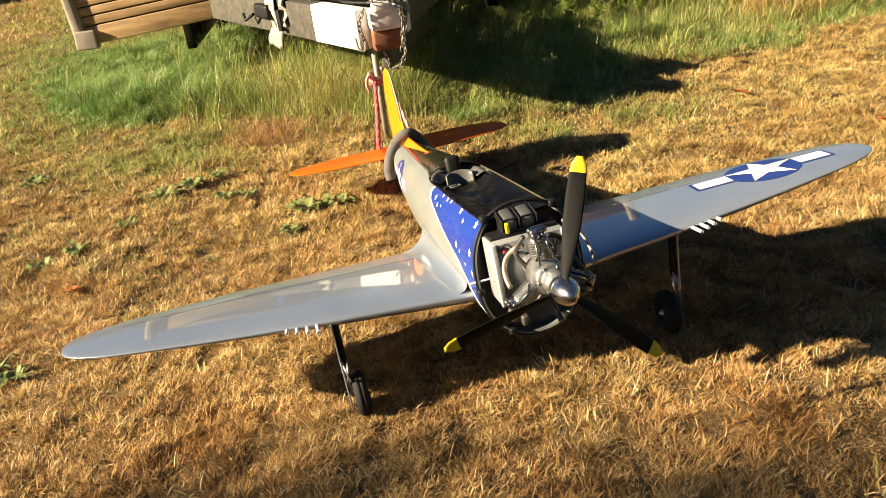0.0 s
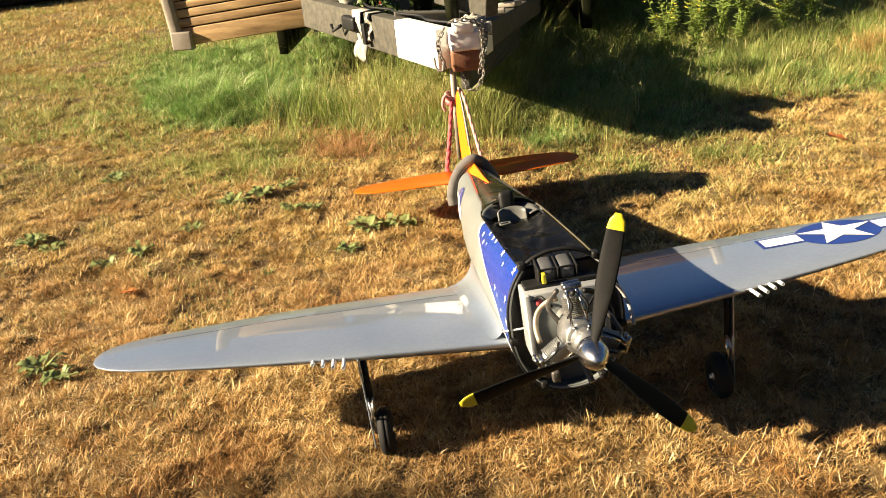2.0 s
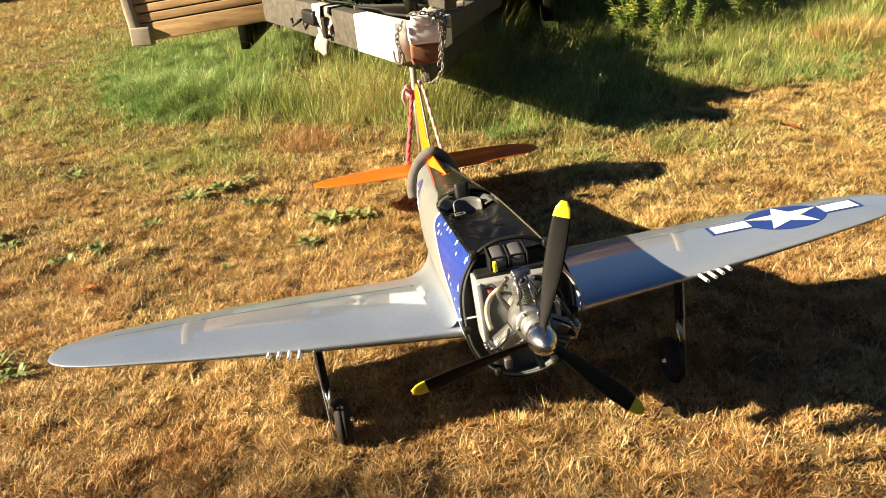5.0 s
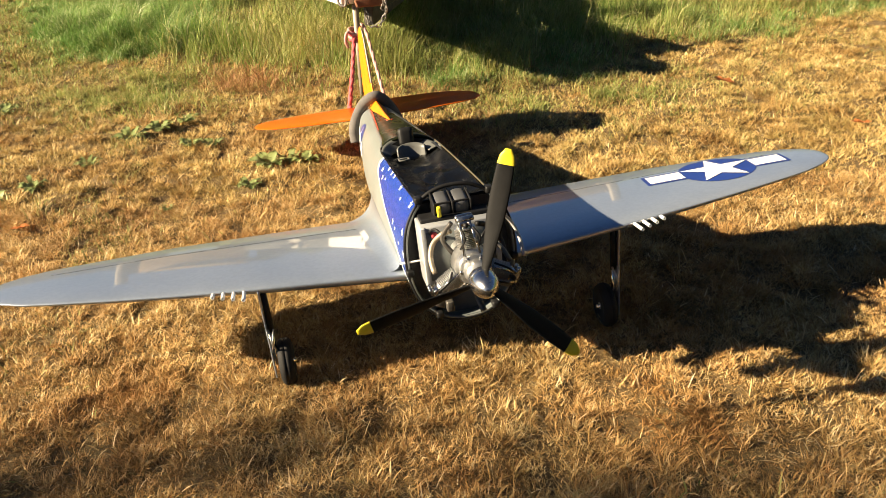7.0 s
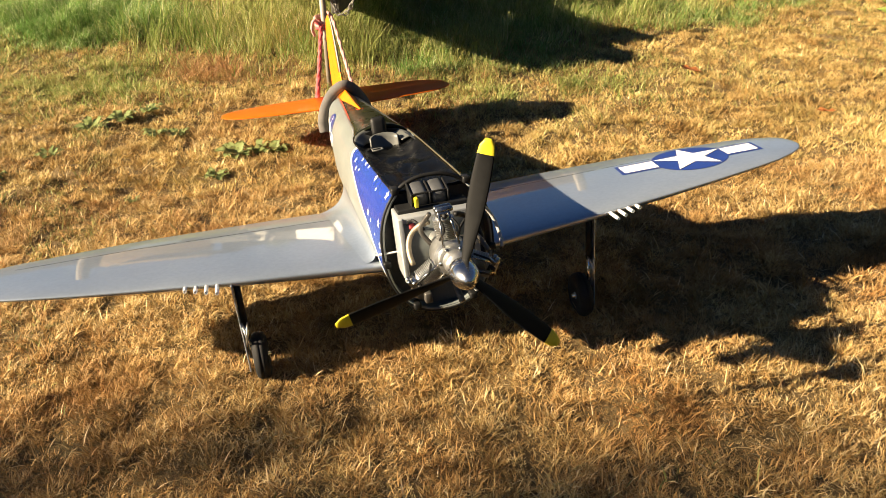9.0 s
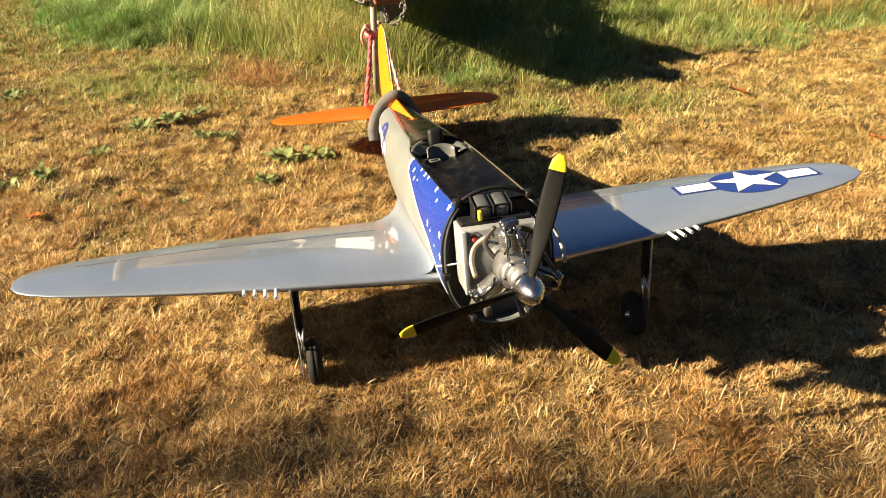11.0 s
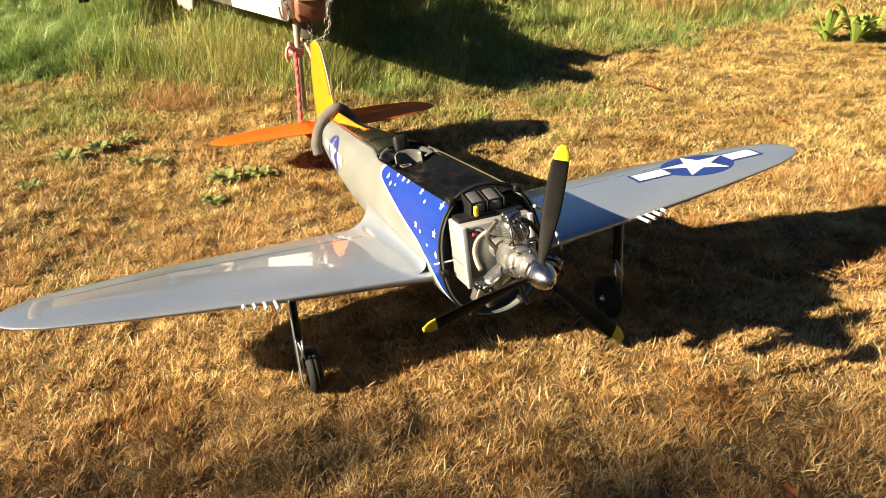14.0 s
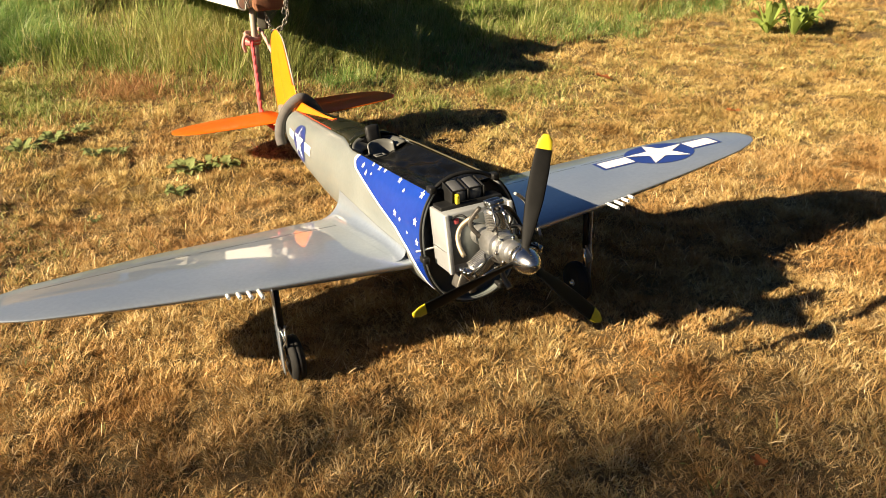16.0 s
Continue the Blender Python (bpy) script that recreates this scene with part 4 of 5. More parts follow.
for k in range(5):
    a0 = math.pi / 2 + 2 * math.pi * k / 5
    for sgn in (1, -1):
        tip = (0.108 * math.cos(a0), 0.119 * math.sin(a0))
        a1 = a0 + sgn * math.pi / 5
        inn = (0.042 * math.cos(a1), 0.047 * math.sin(a1))
        n = 6
        vs = [[bm.verts.new((CX + q[0], q[1], wing_top(q[0], q[1], 0.0022))) for q in [ins(*[i / n * ((1 - j / max(i, 1)) * tip[d] + j / max(i, 1) * inn[d]) for d in (0, 1)]) for j in range(i + 1)]] for i in range(n + 1)]
        for i in range(n):
            for j in range(i + 1):
                bm.faces.new((vs[i][j], vs[i + 1][j], vs[i + 1][j + 1]))
                if j < i:
                    bm.faces.new((vs[i][j], vs[i + 1][j + 1], vs[i][j + 1]))
bmesh.ops.remove_doubles(bm, verts=bm.verts, dist=1e-5)
part("insignia_star", bm, WHITE, star_wing, "white five-pointed star")


# tail surfaces
def foil(u, c, thick):
    return 5 * thick * c * (0.2969 * math.sqrt(max(u, 0)) - 0.126 * u - 0.3516 * u * u + 0.2843 * u ** 3 - 0.1036 * u ** 4)


def slab(bm, outline, axis, thick, part_of=(0.0, 1.0)):
    """A thin rounded surface: stations of (span, front, back); part_of picks the front or the hinged back of the section."""
    u0, u1 = part_of
    us = [u0 + (u1 - u0) * u for u in US]
    rows = []
    for sp, f, b_ in outline:
        c = b_ - f
        row = [axis(sp, f + c * u, foil(u, min(c, 0.3), thick)) for u in us]
        row += [axis(sp, f + c * u, -foil(u, min(c, 0.3), thick)) for u in us[::-1]]
        rows.append(row)
    vs = grid(bm, rows, close=True)
    bm.faces.new(vs[-1])
    bm.faces.new(vs[0][::-1])


def arc_stations(x0, x1, front, back, n=16):
    return [(x, front(x), back(x)) for x in [x0 + (x1 - x0) * (1 - (1 - i / n) ** 2) for i in range(n + 1)]]


SX = [0.04, 0.29, 0.405, 0.463, 0.488, 0.498]
TX = CX - 0.015
for sg, tilt in ((-1, -3), (1, 4)):
    stab_front, stab_back = (lambda x: table(x, SX, [1.985, 2.022, 2.05, 2.083, 2.12, 2.15])), (lambda x: table(x, SX, [2.36, 2.35, 2.32, 2.28, 2.24, 2.18]))
    outline = arc_stations(0.04, 0.496, stab_front, stab_back)
    bm = bm_new()
    slab(bm, outline, lambda s_, y, h: Vector((TX + sg * s_, y, 0.029 - 0.004 * sg * s_ + h)), 0.06, (0.0, 0.55))
    part("stabilizer", bm, ORANGE, plane, "orange painted horizontal stabilizer")
    bm = bm_new()
    ct, st = math.cos(radians(tilt)), math.sin(radians(tilt))
    def hinged(s_, y, h):
        hy = stab_front(s_) + 0.555 * (stab_back(s_) - stab_front(s_))
        return Vector((TX + sg * s_, hy + (y - hy) * ct - h * st, 0.029 - 0.004 * sg * s_ + (y - hy) * st + h * ct))
    slab(bm, outline, hinged, 0.06, (0.556, 1.0))
    part("elevator", bm, ORANGE, plane, "orange painted elevator")
ZS = [0.04, 0.12, 0.25, 0.33, 0.365, 0.385]
fin_line = arc_stations(0.0, 0.386, lambda z: table(z, ZS, [1.96, 1.985, 2.02, 2.055, 2.085, 2.15]), lambda z: table(z, ZS, [2.36, 2.36, 2.33, 2.29, 2.26, 2.2]))
bm = bm_new()
slab(bm, fin_line, lambda s_, y, h: Vector((CX + h, y, s_)), 0.07, (0.0, 0.55))
part("fin", bm, YELLOW_FIN, plane, "orange-yellow painted fin")
bm = bm_new()
rt = radians(-4)
slab(bm, fin_line, lambda s_, y, h: Vector((CX + h * math.cos(rt) + (y - 2.19) * math.sin(rt), 2.19 + (y - 2.19) * math.cos(rt), s_)), 0.07, (0.56, 1.0))
part("rudder", bm, YELLOW_FIN, plane, "orange-yellow painted rudder")
for span, th_, mat_, nm_ in (((0.0, 0.018), 0.073, CLOTH, "cream leading edge line"), ((0.019, 0.05), 0.0725, RED_TRIM, "red line behind the leading edge")):
    bm = bm_new()
    slab(bm, fin_line[4:], lambda s_, y, h: Vector((CX + h, y - 0.002, s_)), th_, span)
    part("fin_trim_line", bm, mat_, plane, nm_)
bm = bm_new()
rows = []
for i in range(21):
    u = i / 20
    y = 1.43 + 0.60 * u
    zc, ax, az = fuse(y)
    top = 0.004 + 0.030 * u ** 1.5
    w = table(u, [0, 0.15, 0.6, 0.8, 1.0], [0.004, 0.016, 0.044, 0.036, 0.018])
    rows.append([Vector((CX + w * k / 6 * (1 - 0.3 * (1 - abs(k) / 6)), y, zc + az * (1 - 0.22 * (w / 0.05) * (abs(k) / 6) ** 2) + top * (1 - abs(k) / 6) ** 0.85)) for k in range(-6, 7)])
vs = grid(bm, rows)
part("dorsal_fillet", bm, YELLOW_FIN, plane, "long orange-yellow dorsal fin wedge")
for k in (0, 12):
    bm = bm_new()
    tube(bm, [r[k] + Vector((0.003 * (1 if k else -1), 0, 0.002)) for r in rows[:17]], 0.004, 6)
    part("red_trim_line", bm, RED_TRIM, plane, "red trim edge of the dorsal fin")
bm = bm_new()
grid(bm, [[skin(1.28 + 0.55 * i / 24, lip(1.28 + 0.55 * i / 24) - 1.0 + (1.2 + 1.8 * i / 24) * k / 3, 0.002) for k in range(4)] for i in range(25)])
part("red_trim_line", bm, RED_TRIM, plane, "red line along the deck edge")

# side badge near the tail
bm = bm_new()
grid(bm, [[skin(1.61 + 0.105 * r / 6 * math.cos(2 * math.pi * k / 40), 75 + 33 * r / 6 * math.sin(2 * math.pi * k / 40), 0.0012) for k in range(41)] for r in range(7)])
badge = part("side_insignia", bm, NAVY, plane, "dark blue side insignia")
bm = bm_new()
c = bm.verts.new(skin(1.61, 75, 0.003))
ring = [bm.verts.new(skin(1.61 + (1 if k % 2 == 0 else 0.40) * 0.094 * math.sin(math.pi * k / 5), 75 - (1 if k % 2 == 0 else 0.40) * 29 * math.cos(math.pi * k / 5), 0.003)) for k in range(10)]
for k in range(10):
    bm.faces.new((c, ring[k], ring[(k + 1) % 10]))
part("side_star", bm, WHITE, badge, "white five-pointed star", smooth=False)
for y0, y1 in ((1.39, 1.50), (1.72, 1.82)):
    bm = bm_new()
    grid(bm, [[skin(y0 + (y1 - y0) * i / 8, 68 + 15 * j / 6, 0.0016) for i in range(9)] for j in range(7)])
    part("side_bar", bm, WHITE, badge, "white insignia bar")

# landing gear
for sg, ax_y, ax_z in ((-1, 0.51, -0.325), (1, 0.545, -0.350)):
    gear = new("landing_gear")
    gear.parent = plane
    tagged(gear, "main landing gear leg with door and black wheel")
    x = CX + sg * 0.478
    top_, axle = Vector((x, ax_y - 0.04, -0.10)), Vector((x, ax_y, ax_z))
    bm = bm_new()
    tube(bm, [top_, top_.lerp(axle, 0.55)], 0.0085, 14)
    part("strut", bm, BLACK, gear, "dark upper strut")
    bm = bm_new()
    tube(bm, [top_.lerp(axle, 0.5), axle + Vector((0, -0.004, 0.0))], 0.0055, 14)
    tube(bm, [axle, axle - Vector((sg * 0.05, 0, 0))], 0.006, 10)
    part("oleo", bm, CHROME, gear, "chrome oleo leg")
    bm = bm_new()
    a_, b2 = top_.lerp(axle, 0.5) + Vector((0, -0.012, 0)), top_.lerp(axle, 0.82) + Vector((0, -0.010, 0))
    k_ = top_.lerp(axle, 0.66) + Vector((0, -0.042, 0))
    for dx in (-0.007, 0.007):
        tube(bm, [a_ + Vector((dx, 0, 0)), k_, b2 + Vector((dx, 0, 0))], 0.0028, 6)
    part("scissor_link", bm, STEEL, gear)
    bm = bm_new()
    d = (axle - top_).normalized()
    m = Matrix.Translation(top_.lerp(axle, 0.30) + Vector((sg * 0.011, 0.0, 0))) @ d.to_track_quat("Z", "Y").to_matrix().to_4x4()
    block(bm, (0.036, 0.004, 0.15) if abs((m.to_3x3() @ Vector((1, 0, 0))).y) > 0.7 else (0.004, 0.036, 0.15), m, 0.0015)
    part("gear_door", bm, ALU, gear, "silver upper gear door")
    bm = bm_new()
    m = Matrix.Translation(top_.lerp(axle, 0.82) + Vector((sg * 0.010, 0.0, 0))) @ d.to_track_quat("Z", "Y").to_matrix().to_4x4()
    block(bm, (0.042, 0.004, 0.15) if abs((m.to_3x3() @ Vector((1, 0, 0))).y) > 0.7 else (0.004, 0.042, 0.15), m, 0.0018)
    part("gear_door", bm, ALU, gear, "silver lower gear door")
    wm = Matrix.Translation(axle - Vector((sg * 0.024, 0, 0))) @ pose(0, 0, 0, 0, 90)
    bm = bm_new()
    lathe(bm, [(0.034, -0.016), (0.048, -0.020), (0.058, -0.017), (0.063, -0.009), (0.0645, -0.003), (0.0625, -0.001), (0.0625, 0.001), (0.0645, 0.003), (0.063, 0.009), (0.058, 0.017), (0.048, 0.020), (0.034, 0.016)], wm, 36)
    part("tyre", bm, RUBBER, gear, "black rubber tyre")
    bm = bm_new()
    lathe(bm, [(0.006, -0.017), (0.010, -0.017), (0.012, -0.011), (0.028, -0.010), (0.034, -0.015), (0.036, 0.0), (0.034, 0.015), (0.028, 0.010), (0.012, 0.011), (0.010, 0.017), (0.006, 0.017)], wm, 24)
    part("rim", bm, BOXGREY, gear, "grey wheel rim")
bm = bm_new()
torus(bm, 0.022, 0.010, Matrix.Translation((CX, 2.03, -0.125)) @ pose(0, 0, 0, 0, 90), 20, 10)
part("tail_wheel", bm, RUBBER, plane, "small black tail wheel")
bm = bm_new()
tube(bm, [(CX, 1.97, -0.06), (CX, 2.03, -0.125)], 0.006, 8)
part("tail_strut", bm, STEEL, plane)

# ---- restraint: foam loop and ropes ----
PW = PLANE
foam = thing("foam_sleeve_loop", Matrix(), "grey foam pipe sleeve looped round the tail of the model airplane", "foam tube")
bm = bm_new()
pts = curve_points([(-0.112, 1.945, -0.055), (-0.112, 1.95, -0.01), (-0.094, 1.955, 0.042), (-0.058, 1.94, 0.096), (-0.012, 1.925, 0.124), (0.030, 1.94, 0.100), (0.064, 1.955, 0.045), (0.080, 1.95, -0.01), (0.080, 1.945, -0.055)], 8)
tube(bm, [PW @ p for p in pts], 0.022, 16)
part("sleeve", bm, FOAM, foam, "grey foam sleeve")


def rope(name, pts, r, mat, label):
    """Two strands laid round one another along a line."""
    t = thing(name, Matrix(), label, "rope", "ropes holding the tail")
    line = curve_points(pts, 30)
    for ph in (0, math.pi):
        bm = bm_new()
        sp = []
        for i, p in enumerate(line):
            d = (line[min(i + 1, len(line) - 1)] - line[max(i - 1, 0)]).normalized()
            u = d.cross(Vector((0.3, 0.1, 1))).normalized()
            v = d.cross(u)
            a = ph + i * 0.45
            sp.append(p + 0.28 * r * (math.cos(a) * u + math.sin(a) * v))
        tube(bm, sp, r * 0.75, 8)
        part("strand", bm, mat, t)
    return t


KNOT = Vector((-0.249, 4.27, 0.325))
rope("red_rope", [PW @ Vector((-0.100, 2.06, -0.015)), PW @ Vector((-0.096, 2.36, 0.005)), KNOT.lerp(PW @ Vector((-0.096, 2.36, 0.005)), 0.5) + Vector((0, 0, -0.006)), KNOT], 0.011, REDROPE, "red rope tied from the tail to the trailer jack post")
rope("pink_rope", [PW @ Vector((0.075, 2.06, -0.012)), PW @ Vector((0.078, 2.385, 0.02)), KNOT.lerp(PW @ Vector((0.078, 2.385, 0.025)), 0.5) + Vector((0.03, 0, 0.01)), KNOT + Vector((0.05, 0.03, 0.04)), KNOT + Vector((0.01, 0.05, 0.03))], 0.009, PINKROPE, "faded pink rope tied from the tail to the trailer jack post")
knot = thing("rope_knot", Matrix(), "frayed pink rope knot on the jack post", "rope")
for k in range(4):
    bm = bm_new()
    torus(bm, 0.030 + 0.002 * k, 0.009, Matrix.Translation(KNOT + Vector((0.005, 0.03, -0.02 + 0.013 * k))) @ pose(0, 0, 0, 8 * k - 12, 6 * k, 0), 18, 8)
    part("coil", bm, PINKROPE if k % 2 else REDROPE, knot)
bm = bm_new()
tube(bm, curve_points([KNOT, KNOT + Vector((-0.03, -0.02, 0.03)), KNOT + Vector((-0.045, -0.02, -0.01)), KNOT + Vector((-0.035, -0.01, -0.05))], 6), 0.008, 7)
part("loose_end", bm, PINKROPE, knot)

# ---- trailer ----
trailer = thing("flatbed_trailer", Matrix(), "old timber trailer with a white-painted tongue parked in long grass", "trailer")


def beam(name, p, q, w, h, mat, label="", bevel=0.008, roll=0.0):
    """A timber from p to q, w wide and h high, its top line at the points' height."""
    p, q = Vector(p), Vector(q)
    d = (q - p)
    m = Matrix.Translation((p + q) / 2 - Vector((0, 0, h / 2))) @ d.to_track_quat("X", "Z").to_matrix().to_4x4() @ pose(0, 0, 0, roll)
    bm = bm_new()
    block(bm, (d.length, w, h), m, bevel)
    return part(name, bm, mat, trailer, label)


TIP = Vector((-0.176, 4.20, 0.69))
LB, RB = Vector((-1.34, 6.20, 0.69)), Vector((0.181, 6.50, 0.52))
ld, rd = (LB - TIP).normalized(), (RB - TIP).normalized()
beam("tongue_beam", TIP + ld * 0.06 - Vector((0.05, 0, 0)), TIP + ld * 0.575 - Vector((0.05, 0, 0)), 0.09, 0.20, WHITEWOOD, "white-painted front of the tongue beam")
beam("tongue_beam", TIP + ld * 0.578 - Vector((0.05, 0, 0.002)), LB - Vector((0.05, 0, 0)), 0.088, 0.197, OLDWOOD, "grey weathered tongue beam")
beam("tongue_beam", TIP + rd * 0.06 + Vector((0.06, 0, 0)), TIP + rd * 0.30 + Vector((0.06, 0, 0)), 0.09, 0.15, WHITEWOOD, "white-painted front of the tongue beam")
beam("tongue_beam", TIP + rd * 0.303 + Vector((0.06, 0, -0.002)), RB + Vector((0.05, 0, 0)), 0.088, 0.13, OLDWOOD, "grey weathered tongue beam")
beam("cross_beam", TIP + ld * 0.75 + Vector((-0.02, 0, 0.02)), TIP + rd * 0.75 + Vector((0.02, 0, 0.02)), 0.08, 0.09, OLDWOOD)
beam("cross_beam", TIP + Vector((-0.12, 0.55, 0.16)), TIP + Vector((0.16, 0.28, 0.10)), 0.09, 0.10, OLDWOOD)
# hidden extra beam, added to darken the lit strip under the tongue
beam("shade_beam", TIP + rd * 0.22 + Vector((-0.04, 0.05, -0.19)), TIP + rd * 1.95 + Vector((-0.04, 0.05, -0.19)), 0.05, 0.15, OLDWOOD, "dark inner beam added to shade under the tongue")
# coupler with chains
bm = bm_new()
block(bm, (0.15, 0.16, 0.10), Matrix.Translation(TIP + Vector((0.02, 0.02, -0.05))) @ pose(0, 0, 0, 0, 0, 8), 0.02, 3)
block(bm, (0.10, 0.10, 0.06), Matrix.Translation(TIP + Vector((0.02, -0.02, 0.015))) @ pose(0, 0, 0, 0, 0, 8), 0.02, 3)
coupler = part("coupler", bm, WHITE, trailer, "white-painted coupler cap")
bm = bm_new()
block(bm, (0.14, 0.10, 0.10), Matrix.Translation(TIP + Vector((0.02, 0.01, -0.15))) @ pose(0, 0, 0, 0, 0, 8), 0.012, 2)
part("coupler_jaw", bm, RUST, trailer, "rusty coupler jaw")


def chain(pts, name="safety_chain", pitch=0.021):
    line = curve_points(pts, 40)
    dist, k, last = 0.0, 0, line[0]
    holder = new(name)
    holder.parent = trailer
    tagged(holder, "dull steel safety chain")
    for i, p in enumerate(line[1:]):
        dist += (p - last).length
        if dist >= pitch:
            d = (p - last).normalized()
            bm = bm_new()
            m = Matrix.Translation(p) @ d.to_track_quat("X", "Z").to_matrix().to_4x4() @ pose(0, 0, 0, 90 * (k % 2) + 20)
            loop = [m @ Vector((0.008 * math.copysign(1, math.cos(a)) * (abs(math.cos(a)) > 0.05) + 0.007 * math.cos(a), 0.009 * math.sin(a), 0)) for a in [2 * math.pi * j / 14 for j in range(15)]]
            tube(bm, loop, 0.003, 6, cap=False)
            part("link", bm, GALV, holder)
            dist, k = 0.0, k + 1
        last = p


chain([TIP + Vector(v) for v in ((-0.06, -0.07, 0.03), (-0.10, -0.08, -0.05), (-0.085, -0.085, -0.13), (-0.07, -0.08, -0.17))])
chain([TIP + Vector(v) for v in ((-0.05, -0.075, 0.045), (0.02, -0.09, 0.055), (0.09, -0.075, 0.03), (0.115, -0.07, -0.06), (0.10, -0.08, -0.15), (0.105, -0.07, -0.21), (0.07, -0.07, -0.275), (0.025, -0.06, -0.28), (0.0, -0.04, -0.21))])
chain([TIP + Vector(v) for v in ((0.10, 0.10, 0.02), (0.13, 0.02, 0.0), (0.12, -0.04, -0.10), (0.09, -0.06, -0.2))])
bm = bm_new()
tube(bm, curve_points([TIP + Vector((-0.13, -0.04, -0.12)), TIP + Vector((-0.12, -0.06, -0.17)), TIP + Vector((-0.09, -0.07, -0.18)), TIP + Vector((-0.085, -0.06, -0.14))], 8), 0.006, 8)
part("hook", bm, GALV, trailer, "dull steel hook")
# crumpled rag behind the coupler
bm = bm_new()
rows = []
for i in range(13):
    a, b_ = i / 12 - 0.5, 0
    rows.append([TIP + Vector((0.085 + 0.11 * a + 0.02 * math.sin(9 * j), 0.10 + 0.14 * (j / 10 - 0.5), 0.035 - 0.16 * max(0.0, a + 0.1) ** 1.5 + 0.025 * noise.noise((i * 0.7, j * 0.8, 2.0)))) for j in range(11)])
grid(bm, rows)
cl = tagged(part("cloth_rag", bm, CLOTH), "crumpled pale rag lying over the coupler", "rag", "rags on the tongue")
cl.modifiers.new("t", "SOLIDIFY").thickness = 0.004
# jack: leaning pipe above, post below
bm = bm_new()
tube(bm, [TIP + Vector((-0.04, 0.34, -0.18)), TIP + Vector((-0.065, 0.36, 0.36))], 0.035, 18)
part("jack_pipe", bm, OLIVE, trailer, "dark steel jack pipe")
bm = bm_new()
tube(bm, [Vector((-0.232, 4.29, 0.56)), Vector((-0.235, 4.29, -0.03))], 0.016, 14)
part("jack_post", bm, CORNER, trailer, "thin steel jack post")
# pale brackets and a bolt plate on the far beam
for k, (f, sz) in enumerate(((0.30, 0.10), (0.52, 0.13), (0.74, 0.12), (0.92, 0.14))):
    bm = bm_new()
    block(bm, (sz, 0.11, 0.03), Matrix.Translation(TIP + (RB - TIP) * f + Vector((0.055, 0, 0.018))) @ rd.to_track_quat("X", "Z").to_matrix().to_4x4() @ pose(0, 0, 0, 0, 0, 9 * (-1) ** k), 0.008)
    part("bracket", bm, CORNER if k % 2 else CLOTH, trailer, "pale bracket on the tongue beam")
# cloths and straps hung over the tongue
for along, wdt, ln_ in ((1.10, 0.17, 0.20), (0.93, 0.055, 0.06)):
    bm = bm_new()
    c0 = TIP + ld * along + Vector((-0.05, 0, 0))
    nrm = Vector((-ld.y, ld.x, 0)).normalized()
    nrm = nrm if nrm.x < 0 else -nrm
    rows = []
    for j in range(14):
        u = j / 13
        q = c0 + nrm * (0.052 + 0.01 * math.sin(9 * u)) + Vector((0, 0, 0.012 - (ln_ + 0.09) * u))
        if j < 3:
            q = c0 + nrm * (-0.03 + 0.04 * j) + Vector((0, 0, 0.008))
        rows.append([q + ld * wdt * (0.75 + 0.35 * u) * (i / 8 - 0.5) + nrm * 0.012 * math.sin(i * 1.7 + j * 0.6) + Vector((0, 0, 0.02 * math.sin(i * 2.3 + along * 9) * u)) for i in range(9)])
    grid(bm, rows)
    cl = tagged(part("cloth_rag", bm, CLOTH), "grubby white rag hung over the trailer tongue", "rag", "rags on the tongue")
    cl.modifiers.new("t", "SOLIDIFY").thickness = 0.004
bm = bm_new()
m0 = Matrix.Translation(TIP + ld * 1.22 + Vector((-0.10, -0.03, -0.075))) @ ld.to_track_quat("X", "Z").to_matrix().to_4x4()
block(bm, (0.20, 0.05, 0.085), m0, 0.02, 3)
winch = tagged(part("winch", bm, BLACK), "small black hand winch bolted to the trailer tongue", "winch")
bm = bm_new()
tube(bm, [m0 @ Vector((0.10, 0.03, -0.02)), m0 @ Vector((0.2, 0.05, -0.06)), m0 @ Vector((0.22, 0.05, -0.02))], 0.01, 8)
part("crank_handle", bm, BLACK, winch)
bm = bm_new()
block(bm, (0.05, 0.03, 0.12), m0 @ pose(-0.26, 0.012, -0.035, 0, 4), 0.006, 2)
tagged(part("strap", bm, BLACK), "black webbing strap round the trailer tongue", "strap")
bm = bm_new()
tube(bm, curve_points([TIP + ld * (0.1 + 0.2 * k) + Vector((0.02 * (-1) ** k, 0.03, 0.012)) for k in range(7)], 8), 0.008, 8)
tagged(part("electric_cable", bm, BLACK), "black wiring cable lying along the trailer tongue", "cable")

# front wall of the trailer: planks between pale corner caps
FL, FM = Vector((-2.295, 6.146, 0.42)), Vector((-1.345, 6.114, 0.49))


def front_planks(a, b2):
    d = (b2 - a)
    m = Matrix.Translation(a) @ d.to_track_quat("X", "Z").to_matrix().to_4x4()
    z = 0.0
    for h in (0.13, 0.066, 0.064, 0.056, 0.24):
        bm = bm_new()
        block(bm, (d.length - 0.02, 0.035, h - 0.007), m @ pose(d.length / 2, 0.0, z + h / 2), 0.007)
        part("plank", bm, PLANK, trailer, "tan varnished plank")
        z += h
    bm = bm_new()
    block(bm, (d.length, 0.012, z), m @ pose(d.length / 2, 0.028, z / 2), 0.001, 1)
    part("backing_board", bm, OLIVE, trailer, "dark backing board")
    return m, z


